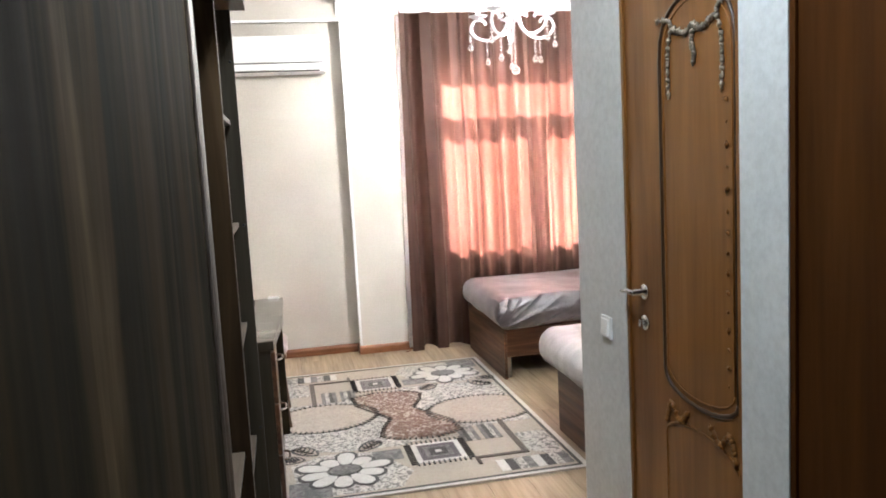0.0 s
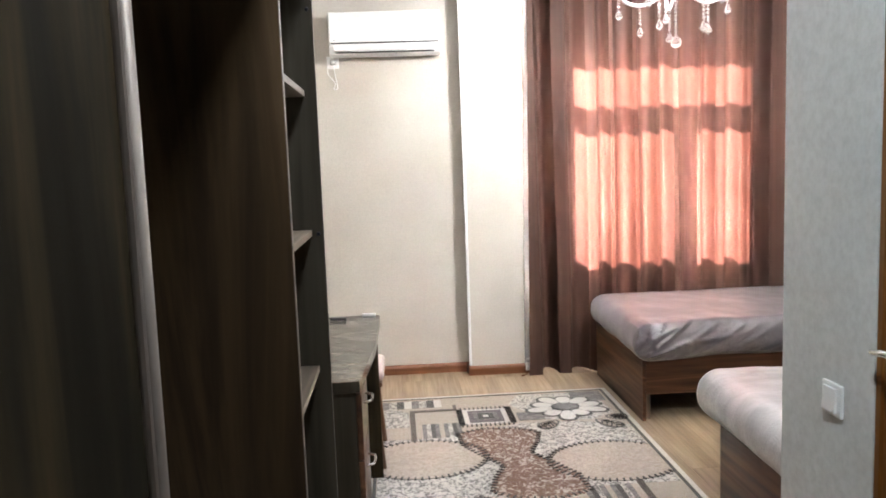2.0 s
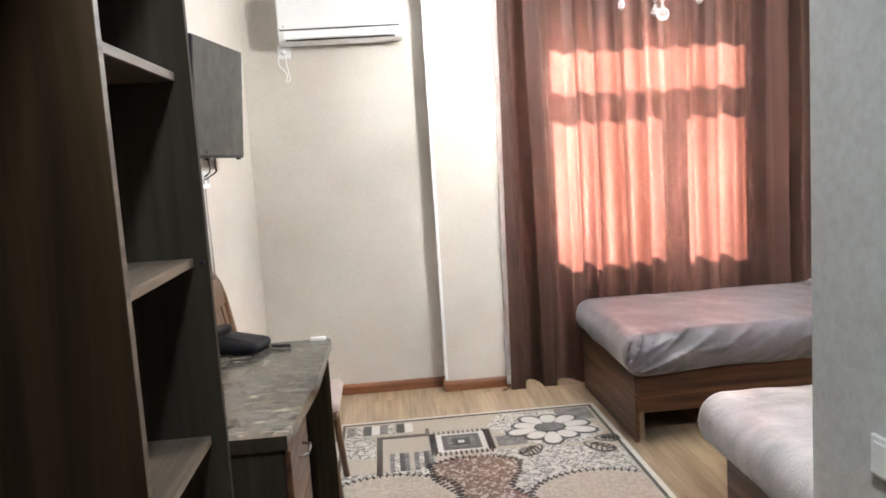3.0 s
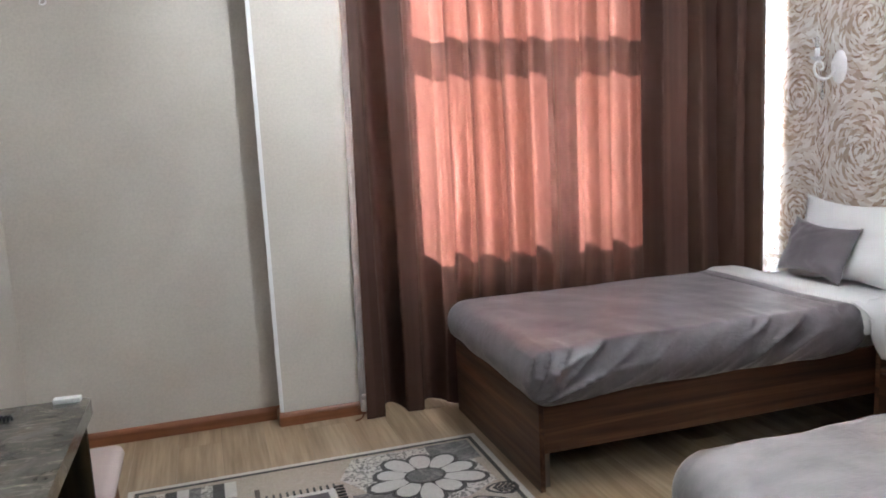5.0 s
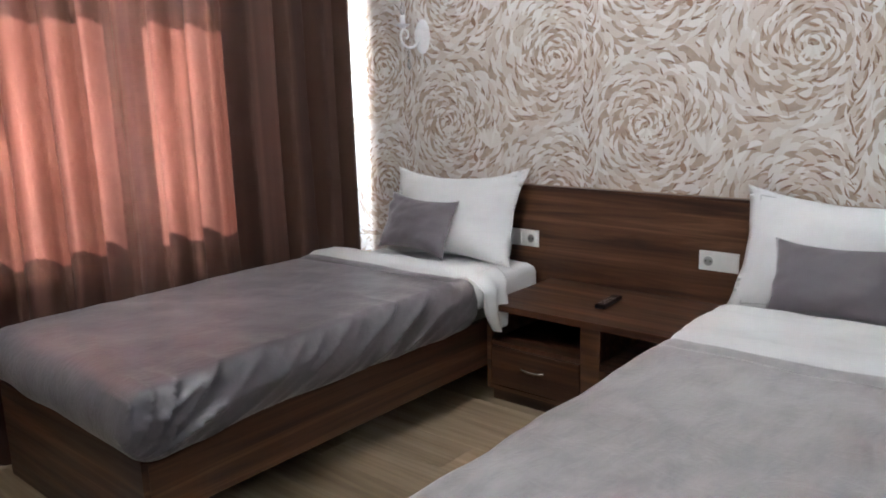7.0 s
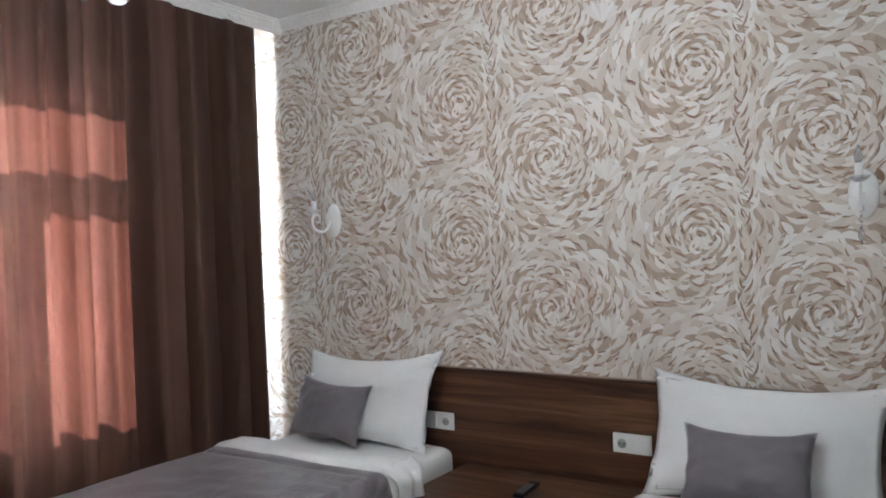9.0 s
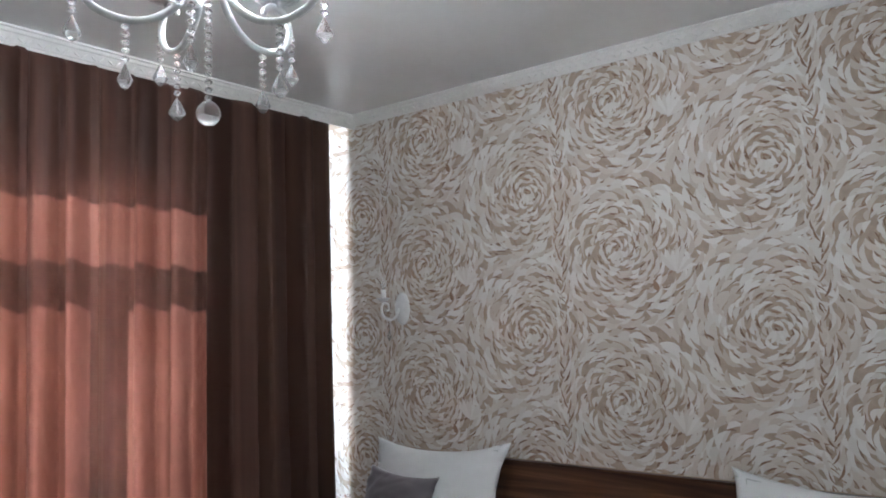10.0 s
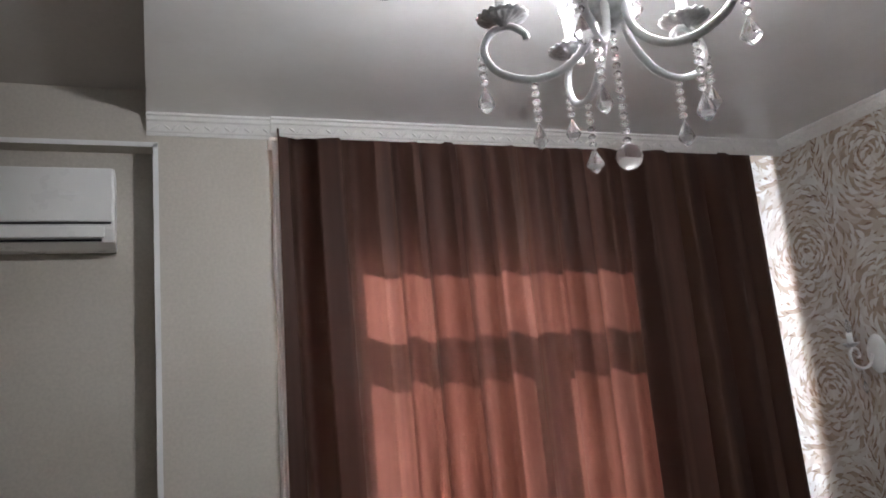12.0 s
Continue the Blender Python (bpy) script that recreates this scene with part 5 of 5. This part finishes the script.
# ---- wall lamps ----
def sconce(y, z, label):
    s = thing("wall_lamp", pose(XR, y, z), label, "wall lamp", "wall lamps")
    part("back_plate", moved(lathe([(0.001, 0.034), (0.02, 0.032), (0.038, 0.022), (0.048, 0.008), (0.050, 0.0), (0.001, 0.0)][::-1], 28), pose(0, 0, 0.0, 0, -90, 0) @ Matrix.Diagonal((1.75, 1, 1, 1))), M_ENAMEL, s)
    part("arm", tube(spline([(-0.03, 0, 0.0), (-0.06, 0, -0.045), (-0.105, 0, -0.058), (-0.15, 0, -0.04), (-0.165, 0, 0.0), (-0.145, 0, 0.03), (-0.115, 0, 0.022), (-0.11, 0, -0.005), (-0.128, 0, -0.012)]), 0.0075, 10, 0.005), M_ENAMEL, s)
    part("drip_dish", moved(lathe([(0.001, 0), (0.012, 0), (0.03, 0.012), (0.038, 0.02), (0.035, 0.02), (0.012, 0.008), (0.001, 0.008)], 20), pose(-0.148, 0, 0.035)), M_DISH, s, "silvered drip dish")
    part("candle_sleeve", moved(lathe([(0.013, 0), (0.013, 0.055), (0.001, 0.055)], 16), pose(-0.148, 0, 0.043)), M_ENAMEL, s)
    part("bulb", moved(lathe([(0.006, 0), (0.013, 0.014), (0.014, 0.024), (0.008, 0.046), (0.001, 0.062)], 14), pose(-0.148, 0, 0.098)), M_CRYSTAL, s)
    part("bead", moved(lathe([(0.001, -0.007), (0.006, 0), (0.001, 0.007)], 8), pose(-0.11, 0, -0.080)), M_CRYSTAL, s)
    part("bead", moved(lathe([(0.001, -0.007), (0.006, 0), (0.001, 0.007)], 8), pose(-0.11, 0, -0.098)), M_CRYSTAL, s)
    part("drop", moved(lathe([(0.001, -0.045), (0.012, -0.026), (0.009, -0.01), (0.001, 0.012)], 8), pose(-0.11, 0, -0.122)), M_CRYSTAL, s)
    return s


sconce(5.62, 1.597, "white candle wall lamp with a crystal drop, unlit")
sconce(3.182, 1.585, "white candle wall lamp with a crystal drop, unlit")

# ---- chandelier ----
CX, CY = 1.440, 4.250
cl = thing("chandelier", pose(CX, CY, 0), "white five-armed chandelier with crystal drops, two candles lit", "chandelier")
part("canopy", lathe([(0.001, ZC - 0.001), (0.062, ZC - 0.001), (0.06, ZC - 0.012), (0.035, ZC - 0.03), (0.012, ZC - 0.04), (0.001, ZC - 0.042)][::-1], 28), M_ENAMEL, cl)
part("column", lathe([(0.001, 2.255), (0.018, 2.258), (0.046, 2.285), (0.050, 2.30), (0.034, 2.31), (0.016, 2.33), (0.014, 2.37), (0.026, 2.41), (0.030, 2.45), (0.018, 2.50), (0.010, 2.53), (0.010, 2.655), (0.001, 2.656)], 24), M_ENAMEL, cl)
part("finial", lathe([(0.001, 2.232), (0.016, 2.238), (0.024, 2.25), (0.047, 2.284), (0.001, 2.286)], 20), M_DISH, cl, "dark silver cap under the column")

bead_bm = lathe([(0.001, -0.0068), (0.0064, -0.0040), (0.0086, 0), (0.0064, 0.0040), (0.001, 0.0068)], 8)
for f in bead_bm.faces:
    f.smooth = False
BEAD_ME = bpy.data.meshes.new("bead")
bead_bm.to_mesh(BEAD_ME)
BEAD_ME.materials.append(M_CRYSTAL)
drop_bm = lathe([(0.001, -0.029), (0.009, -0.024), (0.0185, -0.012), (0.0180, -0.008), (0.0105, 0.008), (0.004, 0.020), (0.001, 0.025)], 8)
for v in drop_bm.verts:
    v.co.y *= 0.82
for f in drop_bm.faces:
    f.smooth = False
DROP_ME = bpy.data.meshes.new("drop")
drop_bm.to_mesh(DROP_ME)
DROP_ME.materials.append(M_CRYSTAL)


def hang(parent, x, y, z, beads):
    for i in range(beads):
        o = new("bead", BEAD_ME)
        o.parent = parent
        o.location = (x, y, z - 0.0168 * i)
    o = new("drop", DROP_ME)
    o.parent = parent
    o.location = (x, y, z - 0.0168 * beads - 0.018)
    o.rotation_euler = (0, 0, 0.4 * beads + x * 7)


def leafed(bm, petals=18, deep=0.035):
    """Turn a round dish into one with a scalloped, upturned leaf rim."""
    for v in bm.verts:
        r = math.hypot(v.co.x, v.co.y)
        if r > 0.02:
            th = math.atan2(v.co.y, v.co.x)
            q = (r - 0.02) / 0.03
            k = 1 + deep * q * math.cos(petals * th)
            v.co = Vector((v.co.x * k, v.co.y * k, v.co.z + 0.0016 * q * math.cos(petals * th)))
    return bm


for k in range(5):
    a = radians(224 + 72 * k)
    c, s = math.cos(a), math.sin(a)

    def at(r, z):
        return (0.84 * r * c, 0.84 * r * s, 2.31 + 0.86 * (z - 2.31))

    def low(r, z):
        return at(r, 2.185 + 0.8 * (z - 2.205))

    arm = part("arm", tube(spline([at(0.035, 2.300), low(0.055, 2.225), low(0.115, 2.150), low(0.19, 2.128), low(0.265, 2.160), low(0.298, 2.225), low(0.278, 2.285), low(0.232, 2.298), low(0.200, 2.272), low(0.196, 2.254)]), 0.0085, 10, 0.0075), M_ENAMEL, cl)
    part("upper_scroll", tube(spline([at(0.018, 2.48), at(0.05, 2.52), at(0.085, 2.49), at(0.085, 2.44), at(0.055, 2.41), at(0.03, 2.40)]), 0.006, 8), M_ENAMEL, cl)
    part("drip_dish", moved(leafed(lathe([(0.001, 0), (0.010, 0.0), (0.012, 0.010), (0.030, 0.014), (0.040, 0.0185), (0.052, 0.023), (0.050, 0.0255), (0.038, 0.021), (0.012, 0.018), (0.001, 0.018)], 90)), Matrix.Translation(low(0.246, 2.296))), M_DISH, arm, "patterned silver drip dish")
    part("candle_sleeve", moved(lathe([(0.012, 0), (0.012, 0.085), (0.001, 0.086)], 16), Matrix.Translation(low(0.246, 2.320))), M_ENAMEL, arm)
    lit = k in (2, 3)
    part("bulb", moved(lathe([(0.006, 0), (0.014, 0.014), (0.0175, 0.030), (0.015, 0.046), (0.007, 0.068), (0.001, 0.088)], 16), Matrix.Translation(low(0.246, 2.435))), M_BULB if lit else M_BULB_OFF, arm, "lit candle bulb" if lit else "unlit candle bulb")
    hang(arm, *at(0.305, 2.190), 4)
    hang(arm, *at(0.190, 2.108), 6 if k % 2 else 5)
    hang(arm, *at(0.085, 2.370), 3)
for i in range(14):
    o = new("bead", BEAD_ME)
    o.parent = cl
    o.location = (0, 0, 2.222 - 0.0168 * i)
part("ball", moved(smooth(lathe([(0.001, -0.026), (0.012, -0.0235), (0.021, -0.015), (0.026, 0), (0.021, 0.015), (0.012, 0.0235), (0.001, 0.026)], 12)), pose(0, 0, 1.970)), M_CRYSTAL, cl, "crystal ball")

spot = thing("ceiling_spot", pose(1.218, 4.953, ZC), "small round ceiling spotlight, unlit", "spotlight")
part("ring", lathe([(0.030, -0.004), (0.044, -0.004), (0.046, -0.001), (0.030, -0.0005)], 24), M_WHITE, spot)
part("lamp", lathe([(0.001, -0.018), (0.022, -0.016), (0.027, -0.003), (0.001, -0.002)], 20), M_BLACK, spot)

# ---- rug ----
RX, RY = 0.735, 1.095
rug = thing("rug", pose(0.690, 4.383, 0.0), "patterned rug with flowers, ovals and patchwork in beige, grey and brown", "rug")
part("base_cloth", rbox((-RX, -RY, 0.0005), (RX, RY, 0.009), 0.003), R_BEIGE, rug)


def frame_of(x, y, w, z0, z1):
    return boxes(((-x, -y, z0), (x, -y + w, z1)), ((-x, y - w, z0), (x, y, z1)), ((-x, -y + w, z0), (-x + w, y - w, z1)), ((x - w, -y + w, z0), (x, y - w, z1)))


part("border", frame_of(RX - 0.005, RY - 0.005, 0.022, 0.0085, 0.0102), R_WHITE, rug, "pale border")
part("border", frame_of(RX - 0.030, RY - 0.030, 0.016, 0.0085, 0.0104), R_BLACK, rug, "black border line")


def ellipse(cx, cy, a, b, n=40, wobble=0.0):
    return [(cx + a * (1 + wobble * math.sin(5 * t)) * math.cos(t), cy + b * (1 + wobble * math.cos(7 * t)) * math.sin(t)) for t in (2 * math.pi * i / n for i in range(n))]


def clipped(pts, x=RX - 0.05, y=RY - 0.05):
    return [(min(max(px, -x), x), min(max(py, -y), y)) for px, py in pts]


def on_rug(name, outline, level, mat, label=""):
    """The same patch twice: the rug's pattern is alike after half a turn."""
    z1 = 0.0092 + 0.0006 * level
    for s in (1, -1):
        part(name, slab([(s * x, s * y) for x, y in outline], 0.0085, z1), mat, rug, label)


TICKS = []


def stitches(outline, step=0.032, length=0.030, closed=True):
    pts = [Vector((x, y, 0)) for x, y in outline]
    if closed:
        pts.append(pts[0])
    left = 0.0
    for a, b in zip(pts, pts[1:]):
        d = b - a
        while left < d.length:
            p = a + d.normalized() * left
            if abs(p.x) < RX - 0.055 and abs(p.y) < RY - 0.055:
                TICKS.append((p, math.degrees(math.atan2(d.y, d.x)), length))
            left += step
        left -= d.length


band = clipped([(-0.70, 0.36), (-0.30, 0.36), (0.10, 0.52), (0.42, 0.50), (0.70, 0.40), (0.70, -0.36), (0.30, -0.36), (-0.10, -0.52), (-0.42, -0.50), (-0.70, -0.40)])
part("twist_field", slab(band, 0.0085, 0.0094), R_TWIST, rug, "field of grey and white twisted lines")
on_rug("twist_field", clipped([(-0.70, 0.55), (-0.52, 0.55), (-0.52, 0.80), (-0.70, 0.95)]), 0, R_TWIST)
oval = clipped(ellipse(-0.46, 0.075, 0.315, 0.245))
on_rug("oval_edge", clipped(ellipse(-0.46, 0.075, 0.323, 0.253)), 1, R_BLACK)
on_rug("oval", oval, 2, R_OVAL, "beige oval patch")
stitches(oval)
stitches([(-x, -y) for x, y in oval])
blob = [(-0.26, 0.40), (-0.12, 0.46), (0.06, 0.44), (0.17, 0.36), (0.14, 0.22), (0.08, 0.08), (0.16, -0.06), (0.25, -0.22), (0.26, -0.40), (0.12, -0.46), (-0.06, -0.44), (-0.17, -0.36), (-0.14, -0.22), (-0.08, -0.08), (-0.16, 0.06), (-0.25, 0.22)]
part("brown_patch", slab([(p.x, p.y) for p in spline([(x, y, 0) for x, y in blob] + [(*blob[0], 0)], 4)[:-1]], 0.0085, 0.0112), R_BROWN, rug, "brown scribbled patch")
stitches(blob, 0.03, 0.026)
for i in range(9):
    x0 = -0.45 + 0.024 * i
    on_rug("brushed_stripe", [(x0, 0.36), (x0 + 0.024, 0.36), (x0 + 0.024, 0.58), (x0, 0.58)], 3, (R_GREY, R_TWIST, R_BLACK, R_GREY, R_BEIGE)[i % 5])
for i in range(8):
    x0 = -0.68 + 0.045 * i
    on_rug("brushed_stripe", [(x0, 0.88), (x0 + 0.045, 0.88), (x0 + 0.045, 1.02), (x0, 1.02)], 1, (R_GREY, R_TWIST, R_BLACK, R_WHITE)[i % 4])
on_rug("bracket", [(-0.515, 0.33), (-0.485, 0.33), (-0.485, 0.80), (-0.235, 0.80), (-0.235, 0.90), (-0.255, 0.90), (-0.255, 0.83), (-0.515, 0.83)], 4, R_DARK, "dark brown bracket")
for h, lev, mat in ((0.125, 3, R_WHITE), (0.098, 4, R_PLUM), (0.070, 5, R_GREY), (0.046, 6, R_BLACK), (0.016, 7, R_WHITE)):
    on_rug("square", [(-0.08 - h, 0.665 - h * 1.05), (-0.08 + h, 0.665 - h * 1.05), (-0.08 + h, 0.665 + h * 1.05), (-0.08 - h, 0.665 + h * 1.05)], lev, mat)
sq = [(-0.225, 0.52), (0.065, 0.52), (0.065, 0.81), (-0.225, 0.81)]
stitches(sq, 0.026, 0.034)
stitches([(-x, -y) for x, y in sq], 0.026, 0.034)
on_rug("flower_ground", clipped([(0.08, 0.86), (0.16, 1.03), (0.62, 1.03), (0.66, 0.62), (0.50, 0.52), (0.24, 0.56)]), 0, R_TWIST)


on_rug("grey_patch", [(0.48, 0.84), (0.675, 0.84), (0.675, 1.035), (0.48, 1.035)], 1, R_GREY, "dark grey patch")
on_rug("grey_patch", [(0.10, 0.56), (0.25, 0.56), (0.25, 0.70), (0.10, 0.70)], 1, R_GREY)


def petal(cx, cy, ang, r0, r1, w, n=12):
    out = []
    for i in range(n):
        t = 2 * math.pi * i / n
        r = (r0 + r1) / 2 + (r1 - r0) / 2 * math.cos(t)
        side = w * math.sin(t) * (0.75 + 0.25 * math.cos(t))
        out.append((cx + r * math.cos(ang) - side * math.sin(ang), cy + 0.95 * (r * math.sin(ang) + side * math.cos(ang))))
    return out


for i in range(10):
    a = 2 * math.pi * i / 10 + 0.2
    r1 = 0.215 + 0.03 * math.sin(3 * i)
    on_rug("petal_edge", petal(0.405, 0.755, a, 0.045, r1 + 0.019, 0.078), 2 + (i % 2), R_BLACK)
    on_rug("petal", petal(0.405, 0.755, a, 0.062, r1, 0.057), 4 + (i % 2), R_WHITE, "white flower petal")
on_rug("flower_heart", ellipse(0.405, 0.755, 0.085, 0.068), 7, R_BLACK)
on_rug("flower_heart", ellipse(0.405, 0.755, 0.074, 0.058), 8, R_GREY, "grey heart of the flower")
for cx, cy, a, r in ((0.53, 0.50, -0.9, 0.16), (0.30, 0.52, -2.3, 0.14), (0.60, 0.55, -0.2, 0.10)):
    on_rug("leaf_edge", petal(cx, cy, a, -0.015, r + 0.018, 0.070), 2, R_BLACK)
    on_rug("leaf", petal(cx, cy, a, 0.0, r, 0.052), 3, R_OVAL, "beige leaf")
    for j in range(1, 5):
        q = r * j / 5
        for s in (-1, 1):
            p0 = Vector((cx + q * math.cos(a), cy + q * math.sin(a), 0))
            TICKS.append((p0 + Vector((0.018 * math.cos(a + s * 0.9), 0.018 * math.sin(a + s * 0.9), 0)), math.degrees(a + s * 0.9) + 90, 0.045))
            TICKS.append((-p0 - Vector((0.018 * math.cos(a + s * 0.9), 0.018 * math.sin(a + s * 0.9), 0)), math.degrees(a + s * 0.9) + 90, 0.045))
bm = bmesh.new()
for p, ang, ln in TICKS:
    c, s = math.cos(radians(ang)), math.sin(radians(ang))
    t, n = Vector((c, s, 0)) * 0.0042, Vector((-s, c, 0)) * ln / 2
    top = [p + t + n, p - t + n, p - t - n, p + t - n]
    hi = [bm.verts.new((q.x, q.y, 0.0145)) for q in top]
    lo = [bm.verts.new((q.x, q.y, 0.009)) for q in top]
    bm.faces.new(hi)
    for i in range(4):
        bm.faces.new((hi[i], lo[i], lo[(i + 1) % 4], hi[(i + 1) % 4]))
tagged(part("stitching", bm, R_BLACK, rug, "black blanket stitches"), kind="stuff")

# ---- laminate floor boards ----
floor_ob = bpy.data.objects["floor"]
PLANKS = {}


def plank(x, y0, y1):
    ln = round(y1 - y0, 3)
    if ln not in PLANKS:
        bm = boxes(((0.0006, 0.0006, -0.0118), (0.1914, ln - 0.0006, 0.0)))
        me = bpy.data.meshes.new("plank")
        bmesh.ops.recalc_face_normals(bm, faces=bm.faces)
        bm.to_mesh(me)
        bm.free()
        me.materials.append(M_OAK)
        PLANKS[ln] = me
    o = new("plank", PLANKS[ln])
    o.parent = floor_ob
    o.location = (x, y0, 0)


for i in range(22):
    x = XL - 0.14 + 0.192 * i
    y = Y0 - 0.1 - (0.0, 0.43, 0.86)[i % 3]
    while y < YF + 0.2:
        lo, hi = max(y, Y0 - 0.1), min(y + 1.285, YF + 0.2)
        if hi - lo > 0.02:
            plank(x, lo, hi)
        y += 1.285
